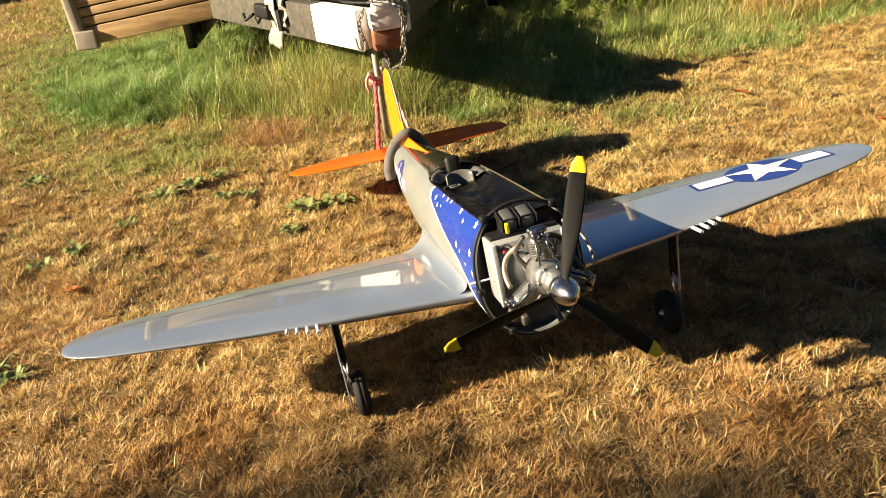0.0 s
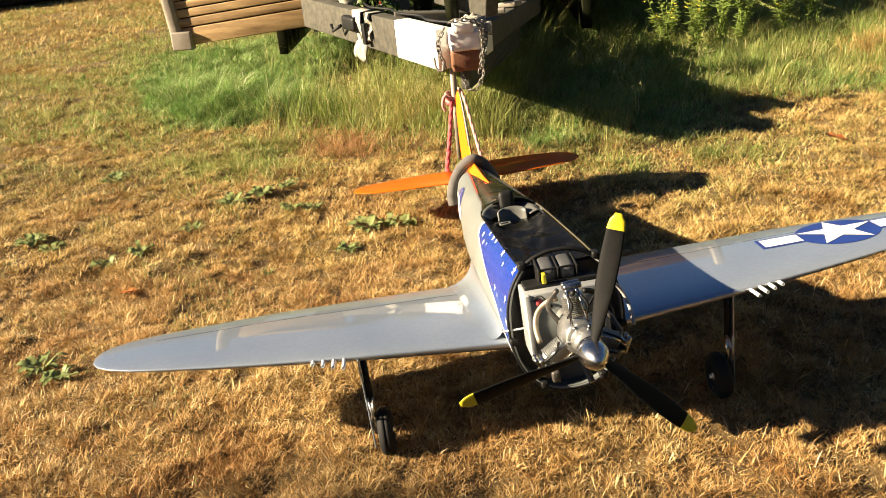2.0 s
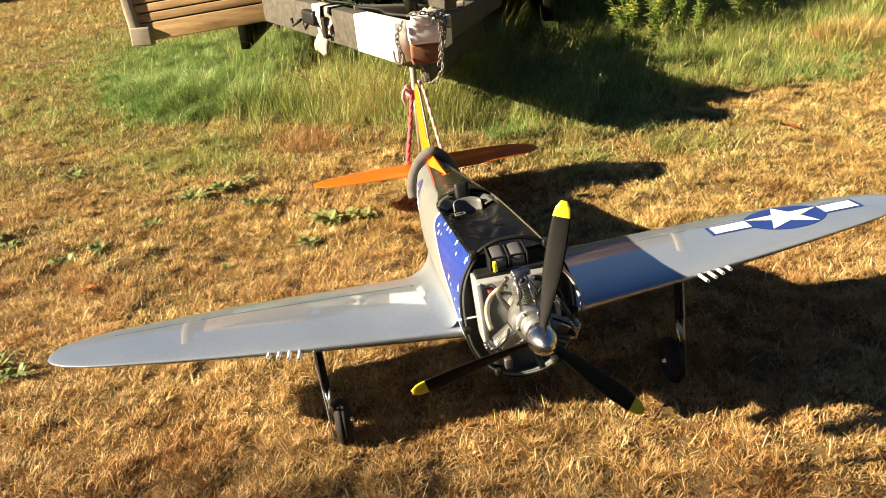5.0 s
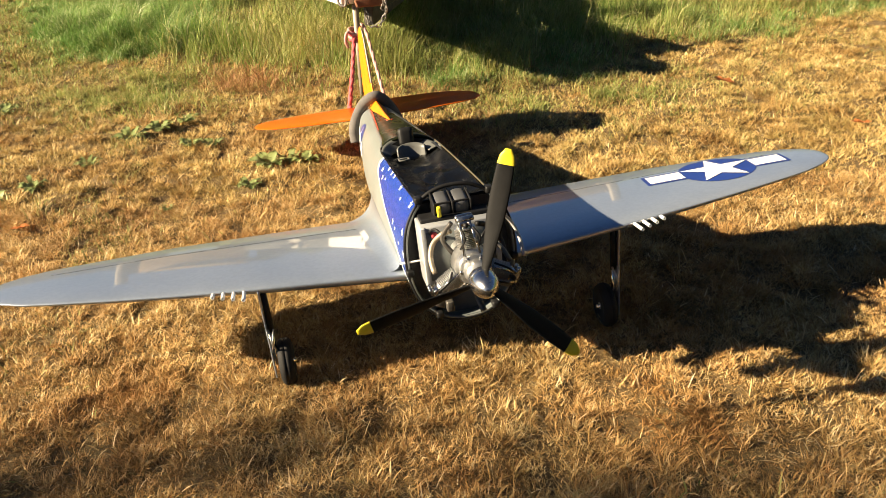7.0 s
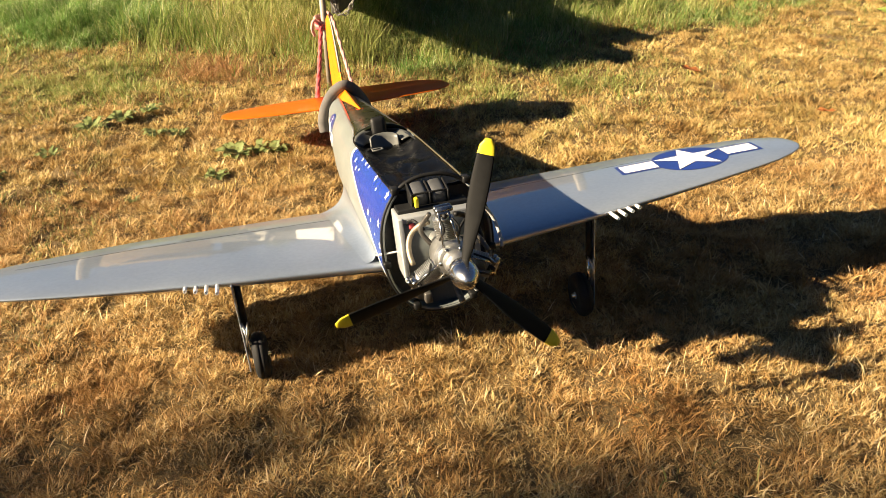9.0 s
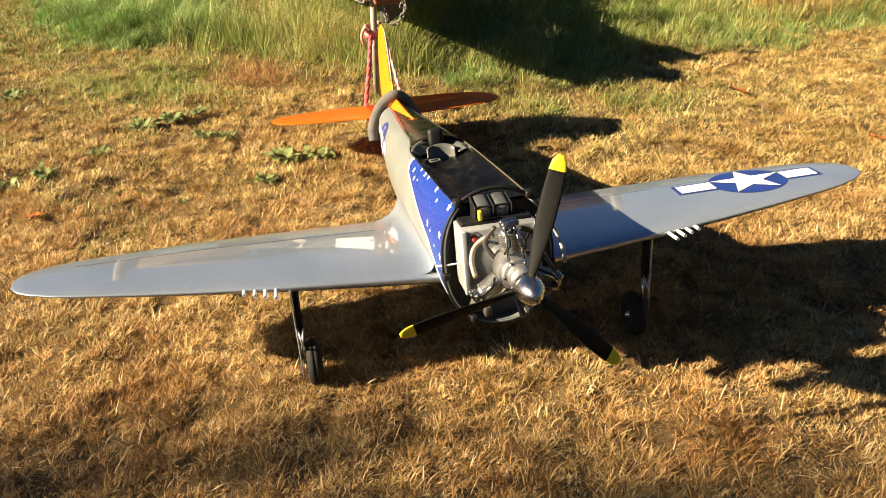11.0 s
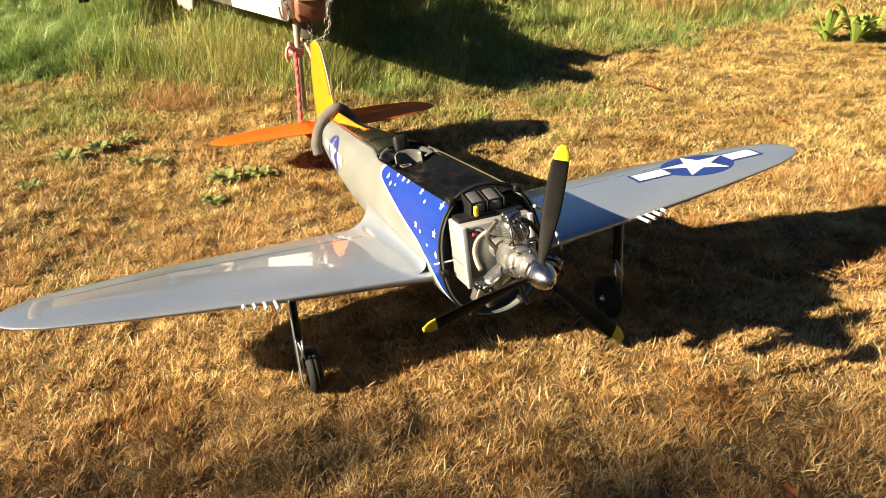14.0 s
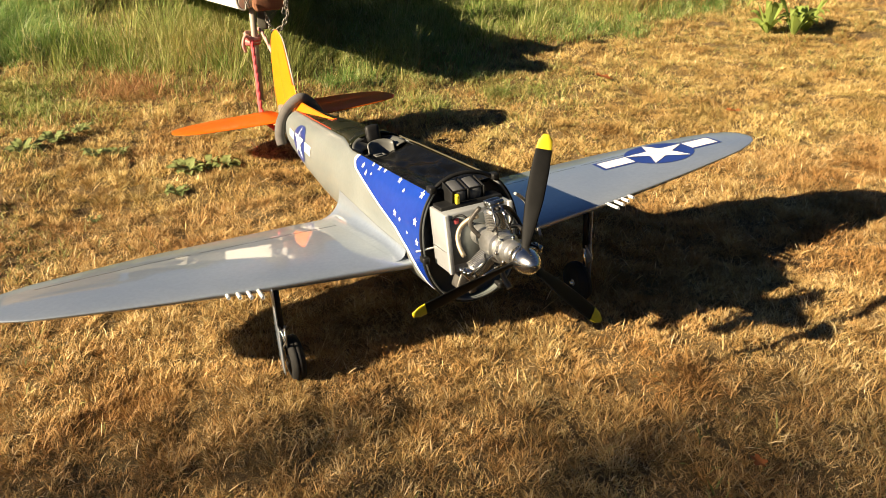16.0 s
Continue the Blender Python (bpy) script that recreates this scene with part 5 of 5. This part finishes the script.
m1, z1 = front_planks(FL, FM)
BR0, BR1 = Vector((0.124, 6.86, 0.466)), Vector((1.24, 6.90, 0.505))
m2, z2 = front_planks(BR0, BR1)
for m, x in ((m1, -0.02), (m2, (BR1 - BR0).length + 0.02)):
    bm = bm_new()
    block(bm, (0.085, 0.09, 0.86), m @ pose(x, 0.0, 0.41), 0.03, 3)
    block(bm, (0.15, 0.078, 0.13), m @ pose(x + (0.035 if x < 0.5 else -0.035), -0.012, 0.045, 0, 6), 0.012, 3)
    part("corner_cap", bm, CORNER, trailer, "pale metal corner cap")
# rails added under the box to shade the grass below it
for x_ in (-1.72, 0.62):
    beam("added_shade_rail", (x_, 6.7, 0.43), (x_ - 0.2, 10.4, 0.43), 0.07, 0.22, OLIVE, "dark rail added to shade the ground under the box")
# deck and side boards behind the wall
ymat = Matrix.Translation((-0.58, 8.80, 0.52)) @ pose(0, 0, 0, 0, 0, 3)
bm = bm_new()
block(bm, (3.36, 4.0, 0.12), ymat, 0.01)
part("deck", bm, OLDWOOD, trailer, "weathered timber deck")
for sx in (-1, 1):
    for k in range(5):
        bm = bm_new()
        block(bm, (0.06, 0.06, 0.5), ymat @ pose(sx * 1.64, -1.9 + 0.95 * k, 0.3), 0.008)
        part("stake", bm, OLDWOOD, trailer)
    for z in (0.16, 0.34, 0.52):
        bm = bm_new()
        block(bm, (0.03, 4.0, 0.165), ymat @ pose(sx * 1.69, 0.0, z), 0.006)
        part("side_board", bm, OLDWOOD, trailer, "grey weathered side board")
    for yy in (0.2, 0.95):
        bm = bm_new()
        torus(bm, 0.22, 0.085, ymat @ pose(sx * 1.3, yy, -0.25, 0, 90), 28, 12)
        part("wheel", bm, RUBBER, trailer, "black trailer wheel")
# front boards behind the tongue
for a_, b_, z_, n_ in ((FM + Vector((0.03, 0.06, 0)), BR0 + Vector((-0.03, 0.0, 0)), 0.67, 2),):
    a_, b_ = Vector((a_.x, a_.y, z_)), Vector((b_.x, b_.y, z_))
    d = b_ - a_
    m = Matrix.Translation(a_) @ d.to_track_quat("X", "Z").to_matrix().to_4x4()
    for k in range(n_):
        bm = bm_new()
        block(bm, (d.length, 0.035, 0.145), m @ pose(d.length / 2, 0.0, 0.075 + 0.15 * k), 0.006)
        part("side_board", bm, OLDWOOD, trailer, "grey weathered side board")
# boards added across the tongue to keep sun off the ground beneath
for k in range(9):
    f = 0.06 + 0.108 * k
    bm = bm_new()
    p, q = TIP.lerp(LB, f) + Vector((0.03, 0, -0.12)), TIP.lerp(RB, f) + Vector((-0.03, 0, -0.10))
    d = q - p
    block(bm, (d.length, 0.222, 0.025), Matrix.Translation((p + q) / 2) @ d.to_track_quat("X", "Z").to_matrix().to_4x4(), 0.004)
    part("tongue_shade_board", bm, OLDWOOD, trailer, "grey weathered board added to shade under the tongue")


def crate(at, size, turn, mat, label, lid=None):
    t = thing("storage_box", pose(*at, 0, 0, turn), label, "box", "boxes on the trailer")
    bm = bm_new()
    block(bm, size, pose(0, 0, size[2] / 2), 0.012, 2)
    part("body", bm, mat, t)
    bm = bm_new()
    block(bm, (size[0] + 0.02, size[1] + 0.02, 0.03), pose(0, 0, size[2] + 0.014), 0.008, 2)
    part("lid", bm, lid or mat, t)


crate((-0.72, 5.75, 0.605), (0.24, 0.20, 0.16), 20, BUMPER, "dark grey plastic box on the trailer tongue")
# pale smooth sheet lying over the planks
bm = bm_new()
rows = []
for j in range(9):
    rows.append([m1 @ Vector((0.16 + 0.80 * i / 16 + 0.05 * j / 8, -0.06 + 0.16 * j, 0.50 + 0.02 * j + 0.07 * (1 - min(1, i / 4)) ** 2 * (1 - j / 8) + 0.05 * math.sin(j / 3))) for i in range(17)])
grid(bm, rows)
pb = tagged(part("pale_sheet", bm, SHEET), "blue-grey smooth sheet lying over the trailer planks", "sheet")
pb.modifiers.new("t", "SOLIDIFY").thickness = 0.005

# pale van parked beyond the lawn
van = thing("parked_van", pose(-6.55, 15.48, 0, 0, 0, 31) @ pose(-0.9, 0.9, 0), "white van with grey lower cladding parked beyond the lawn", "van")
bm = bm_new()
block(bm, (4.7, 1.78, 1.36), pose(0, 0.02, 1.24), 0.13, 5)
part("body", bm, VANWHITE, van, "white painted body")
bm = bm_new()
block(bm, (4.72, 1.80, 0.25), pose(0, 0.0, 0.45), 0.035, 3)
part("cladding", bm, BUMPER, van, "dark grey plastic cladding")
bm = bm_new()
block(bm, (4.66, 1.84, 0.13), pose(0, 0.0, 0.275), 0.045, 3)
part("sill", bm, SILL, van, "lighter grey sill")
# black block fills the gap below the sill in place of shade
bm = bm_new()
block(bm, (4.3, 1.5, 0.22), pose(0, 0.0, 0.155), 0.03, 2)
part("underbody_shade", bm, BLACK, van, "black block in place of the shade under the van")
for sy in (-1, 1):
    bm = bm_new()
    block(bm, (2.9, 0.014, 0.030), pose(0.62, sy * 0.906, 0.475), 0.006, 2)
    part("trim_strip", bm, CHROME, van, "bright trim strip")
for x_, y_ in ((-1.45, -0.72), (1.45, -0.72), (-1.45, 0.72), (1.45, 0.72)):
    bm = bm_new()
    lathe(bm, [(0.02, -0.09), (0.27, -0.09), (0.31, -0.07), (0.325, 0.0), (0.31, 0.07), (0.27, 0.09), (0.02, 0.09)], pose(x_, y_, 0.325, 90), 28)
    part("wheel", bm, RUBBER, van, "black tyre")

# ---- unseen hedges, added to darken reflections and block low sky light ----
def hedge_wall(p, q, height, seed, label):
    """A long dark hedge with a lumpy face and an uneven top."""
    p, q = Vector(p), Vector(q)
    along = q - p
    n = int(along.length / 0.35)
    side = Vector((-along.y, along.x, 0)).normalized()
    prof = [(1.0, 0.0), (1.15, 0.3), (1.0, 0.7), (0.6, 0.95), (0.0, 1.0), (-0.6, 0.95), (-1.0, 0.7), (-1.15, 0.3), (-1.0, 0.0)]
    fine_ = [(a[0] + (b_[0] - a[0]) * k / 4, a[1] + (b_[1] - a[1]) * k / 4) for a, b_ in zip(prof, prof[1:]) for k in range(4)] + [prof[-1]]
    rows = []
    for i in range(n + 1):
        c = p + along * i / n
        top = height * (1 + 0.22 * noise.noise((c.x * 0.5, c.y * 0.5, seed)) + 0.10 * noise.noise((c.x * 1.9, c.y * 1.9, seed)))
        row = []
        for u, v in fine_:
            w = c + side * u * 0.9 + Vector((0, 0, v * top))
            k = 0.30 * noise.noise((w.x * 1.3, w.y * 1.3, w.z * 1.3 + seed)) + 0.14 * noise.noise((w.x * 3.7, w.y * 3.7, w.z * 3.7))
            row.append(w + side * u * k + Vector((0, 0, k * v)))
        rows.append(row)
    bm = bm_new()
    grid(bm, rows)
    return tagged(part("hedge", bm, HEDGE), label, "hedge", kind="stuff")


hedge_wall((-1.0, 14.0, -0.05), (10.5, 12.0, -0.05), 1.2, 1.0, "low dark green hedge added out of view for the wing reflections")
hedge_wall((11.0, 12.0, -0.05), (11.5, -9.0, -0.05), 4.0, 2.0, "tall dark green hedge added out of view to block side sky light")
hedge_wall((11.0, -9.5, -0.05), (-7.0, -9.5, -0.05), 4.0, 3.0, "tall dark green hedge added out of view to block sky light behind")

# ---- weeds and leaves ----
def rosette(name, at, leaves, length, width, seed, label, rise_=0.35, mat=None):
    """A ground-hugging rosette of broad leaves, each a creased tapered blade."""
    r = random.Random(seed)
    t = thing(name, pose(at[0], at[1], rise(*at)), label, "weed", "broadleaf weeds")
    for k in range(leaves):
        a = 2 * math.pi * k / leaves + r.uniform(-0.5, 0.5)
        L, W = length * r.uniform(0.6, 1.2), width * r.uniform(0.7, 1.2)
        up = rise_ * r.uniform(0.4, 1.6)
        d, s = Vector((math.cos(a), math.sin(a), 0)), Vector((-math.sin(a), math.cos(a), 0))
        rows = []
        for i in range(8):
            u = i / 7
            c = d * (0.01 + L * u) + Vector((0, 0, 0.008 + L * up * math.sin(2.2 * u) + 0.004 * math.sin(9 * u + k)))
            w = W * (math.sin(math.pi * min(1, 0.08 + u * 0.92)) ** 0.7) * (0.5 + 0.5 * u if u < 0.5 else 0.75) + 0.001
            rows.append([c + s * w * e + Vector((0, 0, 0.18 * w * abs(e) + 0.12 * w * math.sin(6 * u + 3 * e))) for e in (-0.5, -0.25, 0, 0.25, 0.5)])
        bm = bm_new()
        grid(bm, rows)
        part("leaf", bm, mat or LEAF, t)
    return t


for i, (x, y, n, L, W) in enumerate(((-0.60, 3.42, 13, 0.12, 0.05), (-0.44, 3.45, 9, 0.10, 0.045), (-0.52, 3.49, 7, 0.09, 0.04), (-1.31, 3.81, 9, 0.11, 0.045), (-1.19, 3.90, 9, 0.10, 0.045), (-1.09, 4.00, 6, 0.08, 0.04),
                                     (-2.15, 4.36, 14, 0.12, 0.045), (-2.16, 3.47, 11, 0.12, 0.045), (-2.04, 3.40, 8, 0.10, 0.04), (-1.54, 2.33, 10, 0.11, 0.04), (-1.44, 2.25, 7, 0.09, 0.035), (-1.40, 3.49, 8, 0.08, 0.035),
                                     (-0.99, 3.68, 10, 0.08, 0.035), (-0.90, 3.71, 8, 0.08, 0.03), (-0.64, 3.17, 12, 0.075, 0.034), (-0.93, 2.99, 7, 0.035, 0.018), (-1.57, 3.27, 9, 0.10, 0.04), (-1.68, 3.18, 8, 0.09, 0.035))):
    rosette("broadleaf_weed", (x, y), n + 7, L * 0.66, W * 0.92, 30 + i, "low pale green broadleaf weed flat in dry grass", 0.30, WEED)
for i, (x, y) in enumerate(((3.20, 4.78), (3.34, 4.86), (3.07, 4.88))):
    rosette("dock_plant", (x, y), 14, 0.17, 0.07, 70 + i, "upright bright green dock plant at the grass edge", 0.9, LITLEAF)


def dead_leaf(at, size, turn, seed):
    r = random.Random(seed)
    bm = bm_new()
    c = bm.verts.new((0, 0, 0.006))
    ring = []
    for k in range(20):
        a = 2 * math.pi * k / 20
        rr = size * (0.55 + 0.45 * abs(math.cos(2.5 * a)) + r.uniform(-0.08, 0.08))
        ring.append(bm.verts.new((rr * math.cos(a), rr * math.sin(a), 0.008 + 0.25 * rr * r.uniform(0, 1))))
    for k in range(20):
        bm.faces.new((c, ring[k], ring[(k + 1) % 20]))
    ob = tagged(part("fallen_leaf", bm, DEADLEAF), "curled reddish-brown fallen leaf on dry grass", "leaf", "fallen leaves")
    ob.matrix_world = pose(at[0], at[1], rise(*at) + 0.028, 8, 12, turn)


for i, (x, y, sz) in enumerate(((0.714, 1.142, 0.022), (1.60, 4.13, 0.06), (1.98, 3.43, 0.045), (-1.44, 2.83, 0.035))):
    dead_leaf((x, y), sz, 50 * i, i)


def leaf_cloud(name, centre, radii, count, size, mat, parent, seed, label="", even=False):
    """Small leaves scattered through a crown of uneven clumps."""
    rng = np.random.default_rng(seed)
    clumps = rng.normal(0, 0.55, (max(6, count // 60), 3))
    pts = clumps[rng.integers(0, len(clumps), count)] + rng.normal(0, 0.22, (count, 3))
    if even:
        d = rng.normal(0, 1, (count // 14, 3))
        d *= (rng.uniform(0, 1, len(d)) ** (1 / 3) / np.linalg.norm(d, axis=1))[:, None]
        pts = d[rng.integers(0, len(d), count)] + rng.normal(0, 0.06, (count, 3))
    pts = pts * np.array(radii) + np.array(centre)
    verts, faces = [], []
    for k, p in enumerate(pts):
        u = Vector(rng.normal(0, 1, 3)).normalized()
        v = u.orthogonal().normalized()
        s_ = size * rng.uniform(0.6, 1.4)
        p = Vector(p)
        b0 = len(verts)
        verts += [p - u * s_, p + v * s_ * 0.4, p + u * s_, p - v * s_ * 0.4]
        faces.append((b0, b0 + 1, b0 + 2, b0 + 3))
    me = bpy.data.meshes.new(name)
    me.from_pydata(verts, [], faces)
    me.materials.append(mat)
    ob = new(name, me)
    ob.parent = parent
    return tagged(ob, label) if label else ob


def tree(at, height, radius, count, seed, size=0.12, lift=0.0):
    t = thing("tree", pose(at[0], at[1], 0), "broadleaf tree added out of view, its sparse crown shading the lawn", "tree", "trees round the lawn")
    r = random.Random(seed)
    bm = bm_new()
    trunk = curve_points([(0, 0, -0.1), (0.08, 0.05, height * 0.4), (-0.05, 0.1, height * 0.75), (0, 0, height)], 6)
    tube(bm, trunk, [0.16 - 0.13 * k / (len(trunk) - 1) for k in range(len(trunk))], 10)
    part("trunk", bm, OLDWOOD, t)
    for k in range(9):
        a, z = r.uniform(0, 6.28), height * r.uniform(0.55, 0.9)
        q = Vector((math.cos(a), math.sin(a), 0.5)) * radius * r.uniform(0.6, 0.95)
        bm = bm_new()
        line = curve_points([Vector((0, 0, z)), Vector((0, 0, z)) + q * 0.5 + Vector((0, 0, 0.1)), Vector((0, 0, z)) + q], 5)
        tube(bm, line, [0.05 - 0.042 * i / (len(line) - 1) for i in range(len(line))], 6)
        part("limb", bm, OLDWOOD, t)
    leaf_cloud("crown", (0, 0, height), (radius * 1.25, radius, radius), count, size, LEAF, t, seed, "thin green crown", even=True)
    return t


# unseen tree, added only to throw broken shade on the near lawn
tree((-13.98, -2.97), 6.2, 1.9, 7600, 3, size=0.075)


def potted_plant(at, r_, seed):
    t = thing("potted_plant", pose(*at), "leafy potted plant with red flowers on the trailer tongue", "plant", "potted plants on the trailer")
    bm = bm_new()
    lathe(bm, [(r_ * 0.7, 0.0), (r_, r_ * 1.5), (r_ * 1.08, r_ * 1.5), (r_ * 1.08, r_ * 1.75), (r_ * 0.95, r_ * 1.75), (r_ * 0.9, r_ * 1.6)], None, 20)
    part("pot", bm, BLACK, t, "black plastic pot")
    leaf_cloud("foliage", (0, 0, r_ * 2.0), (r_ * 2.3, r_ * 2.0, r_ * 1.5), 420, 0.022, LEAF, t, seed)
    leaf_cloud("blossom", (0, 0, r_ * 3.1), (r_ * 2.0, r_ * 1.8, r_ * 1.2), 24, 0.013, REDFLOWER, t, seed + 1, "red blossoms")


for i, (x, y, r_) in enumerate(((-0.66, 5.28, 0.06), (-0.78, 5.48, 0.07), (-0.48, 5.55, 0.08), (-0.13, 5.4, 0.07), (-0.2, 5.95, 0.09))):
    potted_plant((x, y, 0.605), r_, 400 + 2 * i)


def rag_bundle(at, size, seed):
    """A crumpled cloth bundle with a tied neck, resting on its base."""
    t = thing("cloth_bundle", pose(*at, 0, 0, 25), "crumpled pale cloth bundle on the trailer tongue", "bundle")
    bm = bm_new()
    rows = []
    for i in range(15):
        v = math.pi * i / 14
        row = []
        for k in range(24):
            a = 2 * math.pi * k / 24
            n_ = 1 + 0.28 * noise.noise((2.2 * math.cos(a) + seed, 2.2 * math.sin(a), 3.0 * math.cos(v))) + 0.07 * math.sin(7 * a) * math.sin(v)
            row.append((size * n_ * math.sin(v) * math.cos(a), size * 0.8 * n_ * math.sin(v) * math.sin(a), size * 0.62 * (1 - math.cos(v) * (1.25 if v > 2 else 1.0))))
        rows.append(row)
    grid(bm, rows, close=True)
    part("cloth", bm, CLOTH, t)
    bm = bm_new()
    torus(bm, size * 0.35, 0.008, pose(0, 0, size * 1.28), 20, 8)
    part("tie", bm, REDROPE, t, "red tie cord")


rag_bundle((-1.0, 6.02, 0.605), 0.10, 5)


def flowering_weed(at, height, stems, seed):
    """Upright stems with small leaves up them and yellow flower heads."""
    r = random.Random(seed)
    t = thing("flowering_weed", pose(at[0], at[1], rise(*at)), "tall green weed with small yellow flowers in long grass", "weed", "yellow flowering weeds")
    for k in range(stems):
        a, h = r.uniform(0, 6.28), height * r.uniform(0.65, 1.15)
        lean_ = Vector((math.cos(a), math.sin(a), 0)) * h * r.uniform(0.1, 0.4)
        line = curve_points([Vector((r.uniform(-0.06, 0.06), r.uniform(-0.06, 0.06), 0)), lean_ * 0.35 + Vector((0, 0, h * 0.55)), lean_ + Vector((0, 0, h))], 6)
        bm = bm_new()
        tube(bm, line, [0.005 - 0.0035 * i / (len(line) - 1) for i in range(len(line))], 5)
        part("stem", bm, LITLEAF, t)
        for i, p in enumerate(line[2:]):
            for e in range(3):
                bm = bm_new()
                b_ = r.uniform(0, 6.28)
                d = Vector((math.cos(b_), math.sin(b_), r.uniform(-0.2, 0.5)))
                w = d.cross(Vector((0, 0, 1))).normalized() * r.uniform(0.008, 0.017)
                L = r.uniform(0.035, 0.085)
                bm.faces.new([bm.verts.new(p), bm.verts.new(p + d * L * 0.5 + w), bm.verts.new(p + d * L), bm.verts.new(p + d * L * 0.5 - w)])
                part("leaf", bm, LITLEAF, t)
        for e in range(3):
            bm = bm_new()
            c = line[-1] + Vector((r.uniform(-0.03, 0.03), r.uniform(-0.03, 0.03), r.uniform(-0.03, 0.02)))
            for q in range(5):
                b_ = 2 * math.pi * q / 5
                d, w = Vector((math.cos(b_), math.sin(b_), 0.5)) * 0.012, Vector((-math.sin(b_), math.cos(b_), 0)) * 0.005
                bm.faces.new([bm.verts.new(c), bm.verts.new(c + d + w), bm.verts.new(c + d * 1.2), bm.verts.new(c + d - w)])
            part("flower", bm, FLOWER, t, "yellow flower head")
    return t


for i, (x, y, h, n) in enumerate(((1.15, 6.47, 0.42, 5), (1.36, 6.36, 0.45, 5), (1.56, 6.52, 0.5, 6), (1.75, 6.69, 0.45, 5), (1.47, 6.81, 0.5, 5), (1.24, 6.86, 0.45, 4), (2.09, 6.86, 0.4, 5), (2.37, 7.09, 0.4, 5))):
    flowering_weed((x, y), h * 0.95, n + 2, 200 + i)
# dark bushes behind the long grass
for i, (x, y, rad) in enumerate(((1.65, 9.50, 0.57), (2.36, 9.56, 0.57), (3.07, 9.79, 0.57), (4.01, 10.15, 0.63), (0.71, 10.27, 0.80), (5.19, 10.15, 0.92), (6.37, 10.38, 1.15))):
    bsh = thing("bush", pose(x, y, 0), "dark leafy bush behind the long grass", "bush", "bushes behind the trailer")
    for k in range(5):
        bm = bm_new()
        a = 6.28 * k / 5
        line = curve_points([(0, 0, 0), (0.2 * math.cos(a), 0.2 * math.sin(a), rad * 0.5), (0.5 * rad * math.cos(a), 0.5 * rad * math.sin(a), rad)], 4)
        tube(bm, line, [0.02 - 0.015 * q / (len(line) - 1) for q in range(len(line))], 5)
        part("branch", bm, OLDWOOD, bsh)
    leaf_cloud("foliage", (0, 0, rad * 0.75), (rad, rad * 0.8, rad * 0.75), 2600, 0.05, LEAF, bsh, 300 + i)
